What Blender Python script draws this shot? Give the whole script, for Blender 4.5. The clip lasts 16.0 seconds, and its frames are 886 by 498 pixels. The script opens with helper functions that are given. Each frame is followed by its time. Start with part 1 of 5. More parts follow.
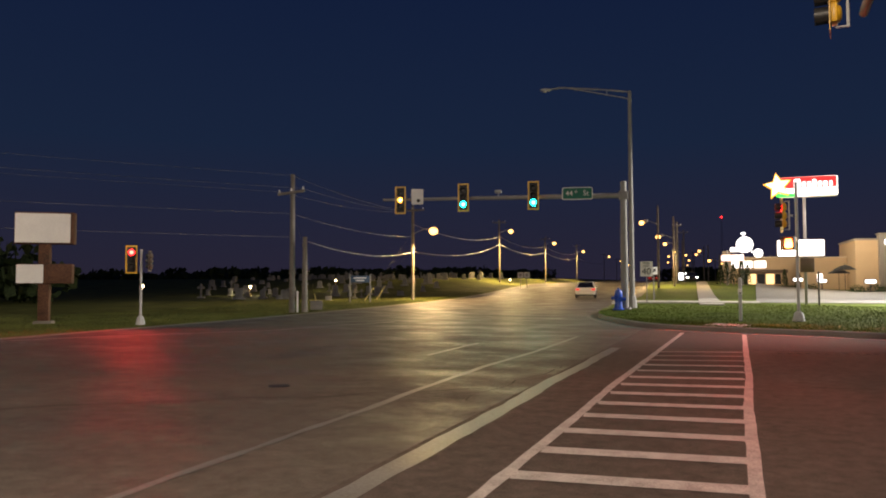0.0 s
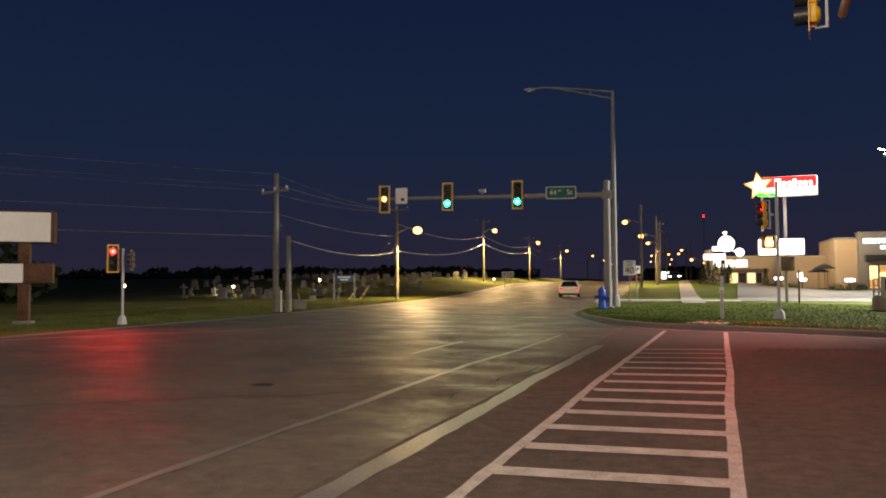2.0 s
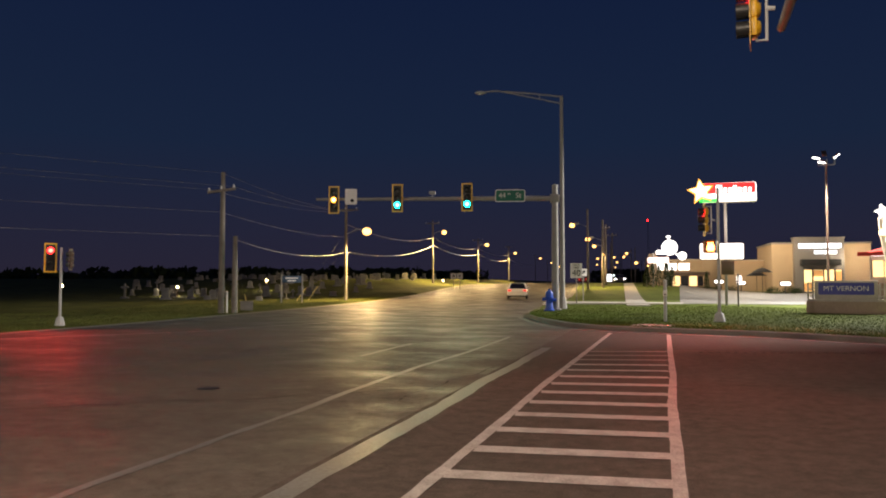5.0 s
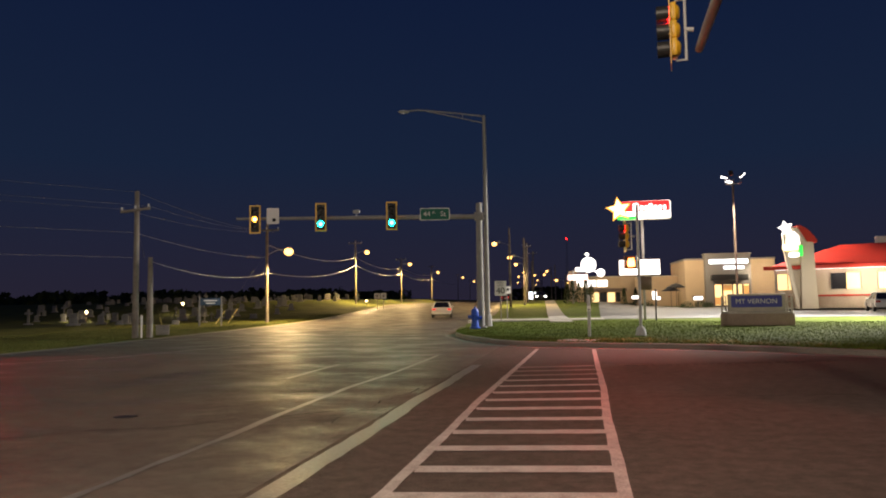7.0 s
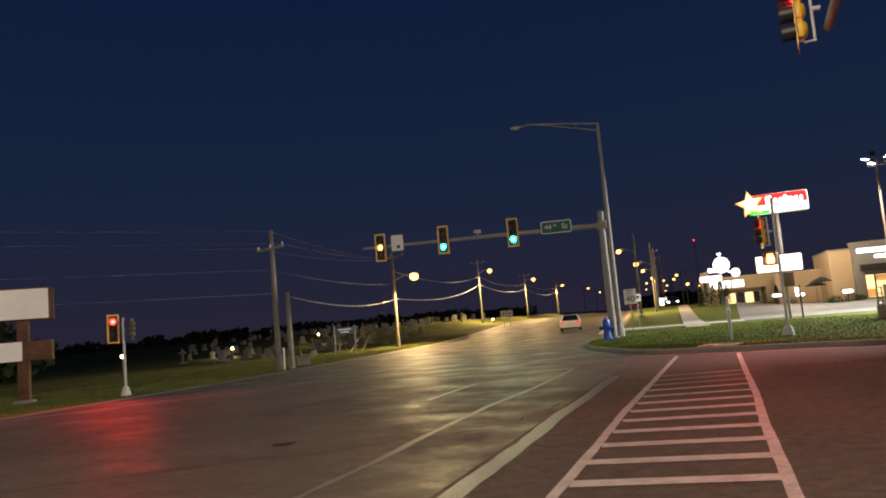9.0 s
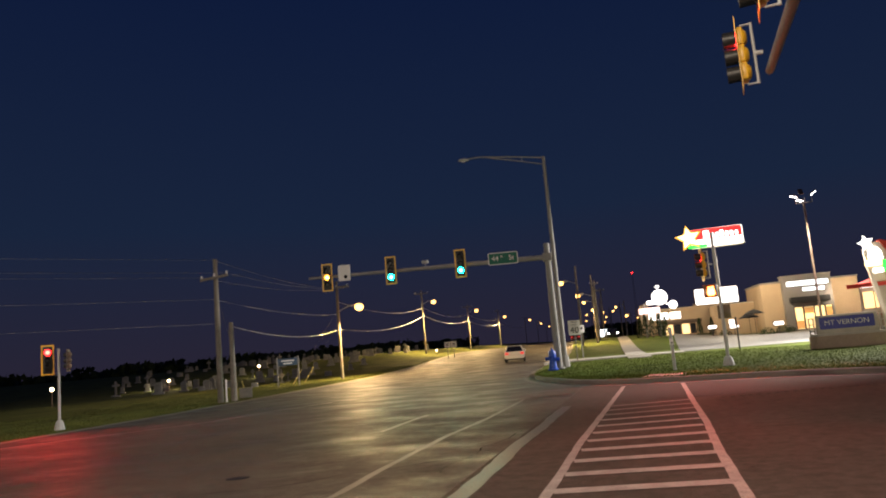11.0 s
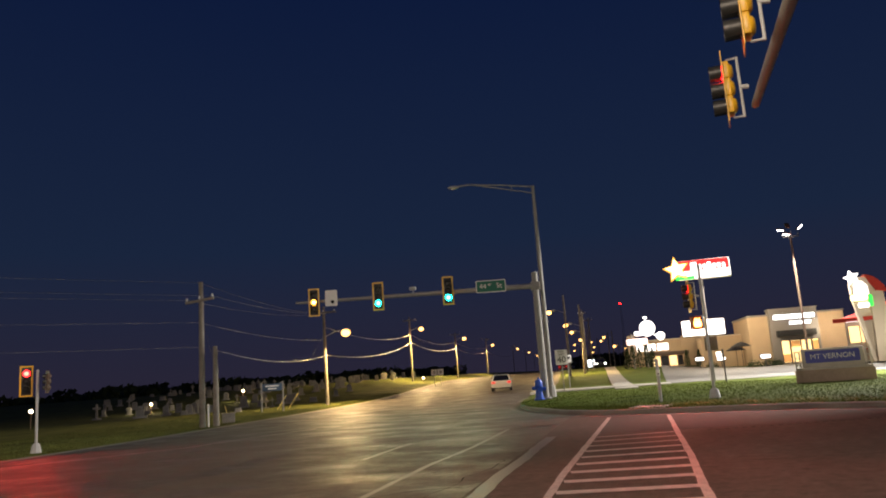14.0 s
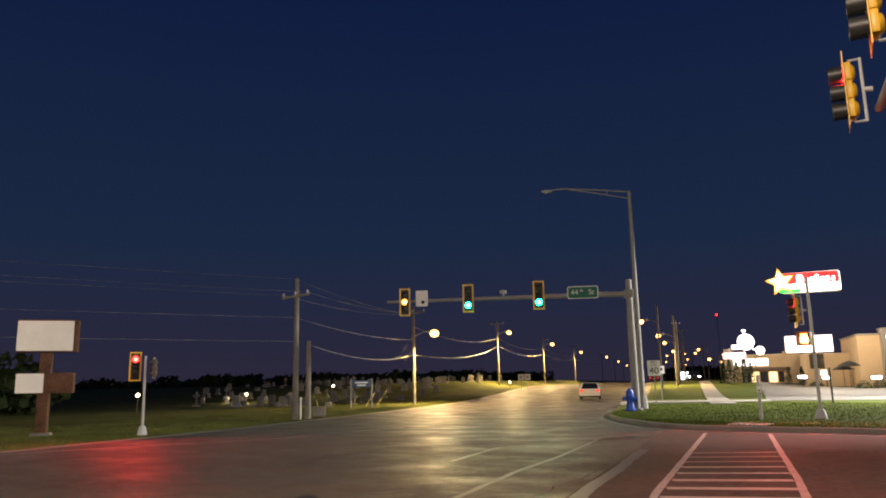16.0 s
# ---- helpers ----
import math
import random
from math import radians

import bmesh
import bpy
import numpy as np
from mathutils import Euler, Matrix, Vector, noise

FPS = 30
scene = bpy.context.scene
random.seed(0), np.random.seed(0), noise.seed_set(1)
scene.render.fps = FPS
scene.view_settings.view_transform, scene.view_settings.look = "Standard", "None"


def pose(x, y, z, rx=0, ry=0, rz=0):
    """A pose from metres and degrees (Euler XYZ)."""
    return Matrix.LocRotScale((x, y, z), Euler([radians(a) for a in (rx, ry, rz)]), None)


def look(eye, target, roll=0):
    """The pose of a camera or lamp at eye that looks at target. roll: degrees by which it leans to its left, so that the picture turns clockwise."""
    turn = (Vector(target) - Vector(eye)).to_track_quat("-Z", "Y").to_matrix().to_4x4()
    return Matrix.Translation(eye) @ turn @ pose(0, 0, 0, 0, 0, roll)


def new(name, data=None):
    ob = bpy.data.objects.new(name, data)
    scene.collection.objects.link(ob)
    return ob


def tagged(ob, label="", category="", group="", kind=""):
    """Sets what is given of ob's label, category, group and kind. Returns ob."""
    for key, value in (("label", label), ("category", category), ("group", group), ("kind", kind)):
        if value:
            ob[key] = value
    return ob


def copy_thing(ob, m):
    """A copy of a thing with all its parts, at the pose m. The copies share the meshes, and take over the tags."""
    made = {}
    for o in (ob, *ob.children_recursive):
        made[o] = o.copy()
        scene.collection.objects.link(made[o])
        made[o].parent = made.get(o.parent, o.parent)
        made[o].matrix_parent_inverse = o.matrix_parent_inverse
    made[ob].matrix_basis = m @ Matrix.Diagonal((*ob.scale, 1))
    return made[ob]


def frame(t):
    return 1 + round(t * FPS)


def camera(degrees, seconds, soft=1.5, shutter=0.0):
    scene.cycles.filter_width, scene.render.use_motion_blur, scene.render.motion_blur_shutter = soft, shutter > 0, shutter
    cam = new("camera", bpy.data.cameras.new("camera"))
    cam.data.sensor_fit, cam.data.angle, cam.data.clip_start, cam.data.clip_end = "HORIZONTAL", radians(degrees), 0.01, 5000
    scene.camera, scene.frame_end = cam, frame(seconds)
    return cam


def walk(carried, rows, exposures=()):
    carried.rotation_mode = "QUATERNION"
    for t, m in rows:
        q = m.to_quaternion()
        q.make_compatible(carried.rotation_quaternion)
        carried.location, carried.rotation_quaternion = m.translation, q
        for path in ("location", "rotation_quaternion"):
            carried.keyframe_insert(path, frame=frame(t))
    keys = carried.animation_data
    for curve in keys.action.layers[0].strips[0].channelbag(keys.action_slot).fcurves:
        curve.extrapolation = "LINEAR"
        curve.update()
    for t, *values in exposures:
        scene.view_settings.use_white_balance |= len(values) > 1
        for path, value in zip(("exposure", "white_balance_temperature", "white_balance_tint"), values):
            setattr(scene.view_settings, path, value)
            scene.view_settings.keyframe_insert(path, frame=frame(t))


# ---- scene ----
cam = camera(62.0, 16.0, soft=1.9)
ROWS = [
    (0.0, 0.000, 0.000, 1.550, 92.557, 0.129, 21.791),
    (0.5, -0.003, 0.006, 1.542, 92.669, 0.224, 21.721),
    (1.0, -0.002, 0.004, 1.535, 92.660, 0.244, 21.281),
    (1.5, 0.001, -0.005, 1.530, 92.522, 0.243, 20.982),
    (2.0, 0.007, -0.020, 1.528, 92.513, 0.219, 20.567),
    (2.5, 0.007, -0.030, 1.529, 92.326, 0.353, 20.648),
    (3.0, -0.002, -0.030, 1.533, 92.264, 0.169, 20.788),
    (3.5, -0.006, -0.034, 1.540, 92.267, 0.006, 20.856),
    (4.0, 0.000, -0.042, 1.548, 92.271, 0.169, 20.757),
    (4.5, 0.003, -0.043, 1.553, 92.414, -0.007, 19.554),
    (5.0, -0.004, -0.037, 1.552, 92.607, -0.100, 16.604),
    (5.2, -0.007, -0.035, 1.551, 92.741, -0.182, 15.381),
    (7.3, -0.199, 0.113, 1.504, 94.162, 0.943, 10.544),
    (7.5, -0.199, 0.107, 1.505, 94.084, 1.678, 11.618),
    (8.0, -0.197, 0.090, 1.507, 94.083, 3.633, 15.612),
    (8.2, -0.196, 0.084, 1.508, 94.395, 4.070, 17.757),
    (10.3, -0.524, -0.123, 1.505, 97.567, 4.907, 21.136),
    (10.5, -0.528, -0.122, 1.505, 97.487, 4.796, 19.499),
    (11.0, -0.539, -0.115, 1.509, 97.967, 4.924, 15.843),
    (11.5, -0.545, -0.105, 1.513, 98.151, 4.533, 14.294),
    (12.0, -0.541, -0.095, 1.513, 98.365, 4.450, 13.946),
    (12.5, -0.529, -0.083, 1.510, 98.692, 4.395, 14.097),
    (13.0, -0.513, -0.067, 1.506, 99.183, 4.293, 14.386),
    (13.5, -0.499, -0.053, 1.502, 99.679, 4.137, 14.518),
    (14.0, -0.495, -0.045, 1.499, 100.004, 3.995, 14.861),
    (14.5, -0.504, -0.042, 1.498, 100.222, 3.605, 14.990),
    (15.0, -0.529, -0.036, 1.498, 100.343, 3.071, 15.514),
    (15.5, -0.569, -0.021, 1.501, 100.710, 2.098, 16.474),
    (16.0, -0.608, -0.008, 1.507, 100.521, 1.123, 21.408),
]
walk(cam, [(t, pose(x, y, z, rx, ry, rz)) for t, x, y, z, rx, ry, rz in ROWS],
     [(0, 0.05), (5, 0.05), (7.5, -0.05), (8.2, 0.0), (10.5, 0.08), (12.5, 0.10), (15, 0.14), (16, 0.35)])

# ---- night sky ----
world = bpy.data.worlds.new("night_sky")
scene.world = world
world.use_nodes = True
wn, wl = world.node_tree.nodes, world.node_tree.links
wbg = wn["Background"]
wco = wn.new("ShaderNodeTexCoord")
wse = wn.new("ShaderNodeSeparateXYZ")
wra = wn.new("ShaderNodeValToRGB")
wra.color_ramp.elements[0].position = 0.0
wra.color_ramp.elements[0].color = (0.0200, 0.0165, 0.0325, 1)
wra.color_ramp.elements[1].position = 0.55
wra.color_ramp.elements[1].color = (0.0029, 0.0082, 0.038, 1)
e = wra.color_ramp.elements.new(0.18)
e.color = (0.0090, 0.0170, 0.0430, 1)
wl.new(wco.outputs["Generated"], wse.inputs[0])
wl.new(wse.outputs["Z"], wra.inputs[0])
wl.new(wra.outputs[0], wbg.inputs["Color"])
wbg.inputs["Strength"].default_value = 1.0


def lamp(name, x, y, z, watts, colour, radius=0.15, spot=None, aim=None):
    """A point lamp, or a spot of that many degrees aimed at a point."""
    d = bpy.data.lights.new(name, "SPOT" if spot else "POINT")
    d.energy, d.color, d.shadow_soft_size = watts, colour, radius
    ob = new(name, d)
    if spot:
        d.spot_size, d.spot_blend = radians(spot), 0.25
        ob.matrix_world = look((x, y, z), aim)
    else:
        ob.location = (x, y, z)
    return ob


SODIUM = (1.0, 0.66, 0.28)
WHITE = (1.0, 0.93, 0.84)


# ---- materials ----
def nodes_of(name):
    m = bpy.data.materials.new(name)
    m.use_nodes = True
    return m, m.node_tree.nodes, m.node_tree.links, m.node_tree.nodes["Principled BSDF"]


def surface(name, colour, rough=0.6, metal=0.0, spread=0.18, scale=6.0, bump=0.15, fine=60.0, spec=0.5, stain=None, coords="Object"):
    """A worn surface: colour varied at two scales, a little relief, and a roughness that follows the wear."""
    m, n, l, b = nodes_of(name)
    co = n.new("ShaderNodeTexCoord")
    big = n.new("ShaderNodeTexNoise")
    big.inputs["Scale"].default_value, big.inputs["Detail"].default_value = scale, 5
    small = n.new("ShaderNodeTexNoise")
    small.inputs["Scale"].default_value, small.inputs["Detail"].default_value = fine, 4
    l.new(co.outputs[coords], big.inputs["Vector"])
    l.new(co.outputs[coords], small.inputs["Vector"])
    add = n.new("ShaderNodeMath")
    add.operation = "MULTIPLY_ADD"
    add.inputs[1].default_value = 0.6
    l.new(small.outputs["Fac"], add.inputs[0])
    half = n.new("ShaderNodeMath")
    half.operation = "MULTIPLY"
    half.inputs[1].default_value = 0.5
    l.new(big.outputs["Fac"], half.inputs[0])
    l.new(half.outputs[0], add.inputs[2])
    ramp = n.new("ShaderNodeValToRGB")
    lo = [c * (1 - spread * 2) for c in colour] if stain is None else stain
    ramp.color_ramp.elements[0].position, ramp.color_ramp.elements[1].position = 0.35, 0.75
    ramp.color_ramp.elements[0].color = (*[max(0.0, c) for c in lo], 1)
    ramp.color_ramp.elements[1].color = (*[min(1.0, c * (1 + spread)) for c in colour], 1)
    l.new(add.outputs[0], ramp.inputs[0])
    l.new(ramp.outputs[0], b.inputs["Base Color"])
    ro = n.new("ShaderNodeMapRange")
    ro.inputs["To Min"].default_value, ro.inputs["To Max"].default_value = max(0.05, rough - 0.12), min(1.0, rough + 0.12)
    l.new(big.outputs["Fac"], ro.inputs["Value"])
    l.new(ro.outputs[0], b.inputs["Roughness"])
    bp = n.new("ShaderNodeBump")
    bp.inputs["Strength"].default_value, bp.inputs["Distance"].default_value = bump, 0.01
    l.new(small.outputs["Fac"], bp.inputs["Height"])
    l.new(bp.outputs[0], b.inputs["Normal"])
    b.inputs["Metallic"].default_value = metal
    b.inputs["Specular IOR Level"].default_value = spec
    return m


def glow(name, colour, strength):
    m, n, l, b = nodes_of(name)
    b.inputs["Base Color"].default_value = (*[min(0.8, c) for c in colour], 1)
    b.inputs["Emission Color"].default_value = (*colour, 1)
    b.inputs["Emission Strength"].default_value = strength
    b.inputs["Roughness"].default_value = 0.3
    return m


def paving(name, colour, dark, gloss, dull, stretch, tining, spec):
    """Worn paving: stains, coarse grain, fine tining across it, and polished patches that shine more than the rest."""
    m, n, l, b = nodes_of(name)
    co = n.new("ShaderNodeTexCoord")
    mp = n.new("ShaderNodeMapping")
    mp.inputs["Scale"].default_value = stretch
    l.new(co.outputs["Object"], mp.inputs["Vector"])
    stain, patch, grain, wave = (n.new("ShaderNodeTexNoise"), n.new("ShaderNodeTexNoise"), n.new("ShaderNodeTexNoise"), n.new("ShaderNodeTexWave"))
    for node, sc, det in ((stain, 0.22, 6), (patch, 0.7, 6), (grain, 70.0, 3)):
        node.inputs["Scale"].default_value, node.inputs["Detail"].default_value = sc, det
        node.inputs["Roughness"].default_value = 0.62
    l.new(mp.outputs[0], stain.inputs["Vector"])
    l.new(mp.outputs[0], patch.inputs["Vector"])
    l.new(co.outputs["Object"], grain.inputs["Vector"])
    l.new(co.outputs["Object"], wave.inputs["Vector"])
    wave.bands_direction = "X"
    wave.inputs["Scale"].default_value, wave.inputs["Distortion"].default_value, wave.inputs["Detail"].default_value = 14.0, 0.8, 2
    mix = n.new("ShaderNodeMix")
    mix.data_type = "RGBA"
    mix.inputs["A"].default_value, mix.inputs["B"].default_value = (*dark, 1), (*colour, 1)
    sr = n.new("ShaderNodeMapRange")
    sr.inputs["From Min"].default_value, sr.inputs["From Max"].default_value = 0.32, 0.68
    l.new(stain.outputs["Fac"], sr.inputs["Value"])
    l.new(sr.outputs[0], mix.inputs["Factor"])
    mottle = n.new("ShaderNodeTexNoise")
    mottle.inputs["Scale"].default_value, mottle.inputs["Detail"].default_value, mottle.inputs["Roughness"].default_value = 5.0, 8, 0.75
    l.new(co.outputs["Object"], mottle.inputs["Vector"])
    mr = n.new("ShaderNodeMapRange")
    mr.inputs["From Min"].default_value, mr.inputs["From Max"].default_value = 0.3, 0.7
    mr.inputs["To Min"].default_value, mr.inputs["To Max"].default_value = 0.15, 0.85
    l.new(mottle.outputs["Fac"], mr.inputs["Value"])
    mo_ = n.new("ShaderNodeMix")
    mo_.data_type, mo_.blend_type = "RGBA", "OVERLAY"
    mo_.inputs["Factor"].default_value = 0.55
    l.new(mix.outputs["Result"], mo_.inputs["A"])
    l.new(mr.outputs[0], mo_.inputs["B"])
    gr = n.new("ShaderNodeMix")
    gr.data_type, gr.blend_type = "RGBA", "OVERLAY"
    gr.inputs["Factor"].default_value = 0.8
    l.new(mo_.outputs["Result"], gr.inputs["A"])
    l.new(grain.outputs["Fac"], gr.inputs["B"])
    l.new(gr.outputs["Result"], b.inputs["Base Color"])
    rr = n.new("ShaderNodeMapRange")
    rr.inputs["From Min"].default_value, rr.inputs["From Max"].default_value = 0.36, 0.64
    rr.inputs["To Min"].default_value, rr.inputs["To Max"].default_value = gloss, dull
    l.new(patch.outputs["Fac"], rr.inputs["Value"])
    l.new(rr.outputs[0], b.inputs["Roughness"])
    hs = n.new("ShaderNodeMath")
    hs.operation = "MULTIPLY_ADD"
    hs.inputs[1].default_value = tining
    l.new(wave.outputs["Fac"], hs.inputs[0])
    l.new(grain.outputs["Fac"], hs.inputs[2])
    bp = n.new("ShaderNodeBump")
    bp.inputs["Strength"].default_value, bp.inputs["Distance"].default_value = 0.7, 0.012
    l.new(hs.outputs[0], bp.inputs["Height"])
    l.new(bp.outputs[0], b.inputs["Normal"])
    b.inputs["Specular IOR Level"].default_value = spec
    return m


M_ROAD = paving("worn_pavement", (0.112, 0.097, 0.082), (0.066, 0.058, 0.051), 0.40, 0.80, (0.75, 1.0, 1.0), 0.3, 0.13)
M_STREET = paving("side_street_asphalt", (0.098, 0.080, 0.069), (0.06, 0.049, 0.043), 0.80, 0.95, (1.0, 0.5, 1.0), 0.0, 0.12)
M_PATCH = surface("fresh_asphalt_patch", (0.06, 0.053, 0.049), 0.88, 0, 0.2, 1.5, 0.6, 60.0, 0.15)
M_PAINT = surface("worn_road_paint", (0.43, 0.40, 0.38), 0.65, 0, 0.25, 5.0, 0.5, 55.0, 0.4, stain=(0.17, 0.155, 0.145))
M_PAINT_OLD = surface("faded_road_paint", (0.18, 0.176, 0.165), 0.58, 0, 0.3, 0.9, 0.4, 34.0, 0.4, stain=(0.08, 0.073, 0.065))
M_PAINT_WORN = surface("glossy_worn_paint", (0.128, 0.130, 0.126), 0.48, 0, 0.3, 1.6, 0.6, 26.0, 0.45, stain=(0.080, 0.072, 0.064))
M_GRASS = surface("mown_grass", (0.115, 0.150, 0.030), 0.9, 0, 0.3, 0.6, 1.0, 22.0, 0.04)
M_VERGE = surface("dry_verge_grass", (0.14, 0.15, 0.042), 0.9, 0, 0.35, 0.5, 1.0, 18.0, 0.04)
M_FIELD = surface("rough_field_grass", (0.06, 0.075, 0.025), 0.9, 0, 0.35, 0.05, 1.0, 3.0, 0.1)
M_CONC = surface("weathered_concrete", (0.40, 0.37, 0.33), 0.75, 0, 0.15, 0.8, 0.35, 40.0, 0.4)
M_SHOULDER = surface("pale_gutter_concrete", (0.27, 0.24, 0.20), 0.8, 0, 0.2, 0.7, 0.4, 30.0, 0.3)
M_KERB = surface("grimy_kerb_concrete", (0.20, 0.175, 0.15), 0.8, 0, 0.2, 1.0, 0.4, 40.0, 0.3)
M_LOT = surface("pale_lot_concrete", (0.19, 0.18, 0.17), 0.7, 0, 0.15, 0.25, 0.3, 14.0, 0.4)
M_GALV = surface("galvanised_steel", (0.32, 0.31, 0.30), 0.72, 0.0, 0.12, 3.0, 0.1, 30.0, 0.25)
M_ALU = surface("dull_aluminium", (0.46, 0.46, 0.46), 0.65, 0.0, 0.1, 3.0, 0.1, 30.0, 0.3)
M_WOOD = surface("grey_pole_wood", (0.25, 0.22, 0.19), 0.85, 0, 0.25, 2.0, 0.6, 25.0, 0.2)
M_DARK = surface("black_plastic", (0.02, 0.02, 0.02), 0.45, 0, 0.2, 5.0, 0.1, 60.0)
M_YELLOW = surface("signal_yellow_paint", (0.85, 0.47, 0.02), 0.4, 0, 0.08, 4.0, 0.1, 50.0)
M_WHITE = surface("white_sign_sheet", (0.82, 0.80, 0.78), 0.45, 0, 0.06, 2.0, 0.05, 30.0)
M_BLACK = surface("black_sign_ink", (0.015, 0.015, 0.015), 0.88, 0, 0.05, 3.0, 0.02, 30.0, 0.08)
M_GREEN = surface("green_sign_sheet", (0.0, 0.13, 0.085), 0.6, 0, 0.06, 2.0, 0.05, 30.0)
M_BLUE = surface("blue_hydrant_paint", (0.02, 0.09, 0.55), 0.4, 0, 0.12, 5.0, 0.1, 40.0)
M_GUARD = surface("faded_yellow_guard", (0.62, 0.50, 0.16), 0.55, 0, 0.15, 4.0, 0.05, 30.0)
M_BROWN = surface("brown_painted_steel", (0.12, 0.075, 0.05), 0.6, 0, 0.2, 2.0, 0.15, 30.0)
M_RUST = surface("rust_stained_brown_steel", (0.13, 0.062, 0.036), 0.75, 0, 0.3, 3.0, 0.3, 18.0, 0.2, stain=(0.035, 0.020, 0.016))
M_STONE = surface("pale_stone", (0.33, 0.31, 0.28), 0.8, 0, 0.2, 2.5, 0.4, 25.0, 0.3)
M_GRAVE = surface("weathered_grave_stone", (0.30, 0.29, 0.27), 0.85, 0, 0.25, 2.0, 0.4, 25.0, 0.2)
M_TAN = surface("tan_render", (0.52, 0.38, 0.24), 0.8, 0, 0.08, 0.5, 0.3, 20.0, 0.3)
M_GREYWALL = surface("grey_metal_panel", (0.24, 0.22, 0.20), 0.5, 0.2, 0.08, 0.7, 0.1, 20.0)
M_CREAM = surface("cream_render", (0.58, 0.50, 0.38), 0.75, 0, 0.08, 0.6, 0.3, 20.0, 0.3)
M_REDROOF = surface("red_metal_roof", (0.50, 0.035, 0.02), 0.45, 0.1, 0.1, 0.8, 0.1, 15.0)
M_CAST = surface("pale_cast_stone", (0.58, 0.53, 0.46), 0.8, 0, 0.12, 2.0, 0.3, 25.0, 0.3)
M_BRICK = surface("tan_brick_base", (0.42, 0.32, 0.24), 0.8, 0, 0.15, 1.2, 0.4, 30.0, 0.3)
M_PANEL = surface("blue_sign_panel", (0.05, 0.06, 0.36), 0.4, 0, 0.1, 1.5, 0.05, 30.0)
M_WIRE = surface("aluminium_cable", (0.35, 0.33, 0.30), 0.5, 0.3, 0.1, 3.0, 0.05, 30.0)
M_LEAF = surface("dark_foliage", (0.04, 0.06, 0.02), 0.8, 0, 0.4, 0.5, 0.6, 8.0, 0.2)
M_GLASSDARK = surface("dark_window_glass", (0.02, 0.02, 0.025), 0.08, 0, 0.1, 1.0, 0.0, 10.0, 0.6)

E_RED = glow("lit_red_lens", (1.0, 0.008, 0.008), 22)
E_RED_BULB = glow("bright_red_bulb", (1.0, 0.040, 0.026), 24)
E_GREEN = glow("lit_green_lens", (0.006, 1.0, 0.84), 28)
E_GREEN_BULB = glow("bright_green_bulb", (0.035, 1.0, 0.90), 40)
E_AMBER = glow("lit_amber_lens", (1.0, 0.36, 0.03), 5)
E_AMBER_BULB = glow("bright_amber_bulb", (1.0, 0.55, 0.12), 14)
E_SODIUM = glow("sodium_bulb", (1.0, 0.50, 0.13), 5.5)
E_LED = glow("white_lot_bulb", (1.0, 0.95, 0.9), 12)
E_SIGN = glow("backlit_white_face", (1.0, 0.92, 0.88), 3.0)
E_SIGNRED = glow("backlit_red_face", (1.0, 0.03, 0.03), 1.4)
E_STAR = glow("backlit_star_face", (1.0, 0.78, 0.36), 3.5)
E_SIGNGREEN = glow("backlit_green_face", (0.05, 0.9, 0.1), 1.2)
E_WINDOW = glow("lit_shop_interior", (1.0, 0.66, 0.30), 1.5)
E_BLUEWHITE = glow("cool_white_sign", (0.85, 0.92, 1.0), 3.0)


# ---- building helpers ----
def smooth(a, b, v):
    k = min(1.0, max(0.0, (v - a) / (b - a)))
    return k * k * (3 - 2 * k)


def ground_z(x, y):
    """Height of the road surface: flat at the crossing, then up a gentle rise."""
    return 1.25 * smooth(55, 125, y) * (1 - 0.8 * smooth(0, 10, x)) + 0.25 * smooth(125, 260, y)


def box(bm, c, s, rz=0.0, bevel=0.0):
    m = Matrix.Translation(c) @ Matrix.Rotation(rz, 4, "Z") @ Matrix.Diagonal((*s, 1))
    r = bmesh.ops.create_cube(bm, size=1, matrix=m)
    if bevel:
        es = list({e for v in r["verts"] for e in v.link_edges})
        bmesh.ops.bevel(bm, geom=es, offset=bevel, segments=2, affect="EDGES", profile=0.5)


def tube(bm, p, q, r0, r1=None, n=12):
    p, q = Vector(p), Vector(q)
    r1 = r0 if r1 is None else r1
    d = q - p
    m = Matrix.Translation((p + q) / 2) @ d.to_track_quat("Z", "Y").to_matrix().to_4x4()
    bmesh.ops.create_cone(bm, cap_ends=True, segments=n, radius1=r0, radius2=r1, depth=d.length, matrix=m)


def ball(bm, c, r, sub=2, sz=(1, 1, 1)):
    bmesh.ops.create_icosphere(bm, subdivisions=sub, radius=r, matrix=Matrix.Translation(c) @ Matrix.Diagonal((*sz, 1)))


def lathe(bm, profile, c=(0, 0, 0), n=16, axis="Z"):
    """Turns (radius, height) pairs about an axis through c."""
    turn = {"Z": Matrix(), "X": Matrix.Rotation(radians(90), 4, "Y"), "Y": Matrix.Rotation(radians(-90), 4, "X")}[axis]
    rings = []
    for r, h in profile:
        rings.append([bm.verts.new(Vector(c) + turn @ Vector((r * math.cos(a), r * math.sin(a), h))) for a in (2 * math.pi * i / n for i in range(n))])
    for a, b in zip(rings, rings[1:]):
        for i in range(n):
            bm.faces.new((a[i], a[(i + 1) % n], b[(i + 1) % n], b[i]))
    bm.faces.new(rings[0][::-1])
    bm.faces.new(rings[-1])


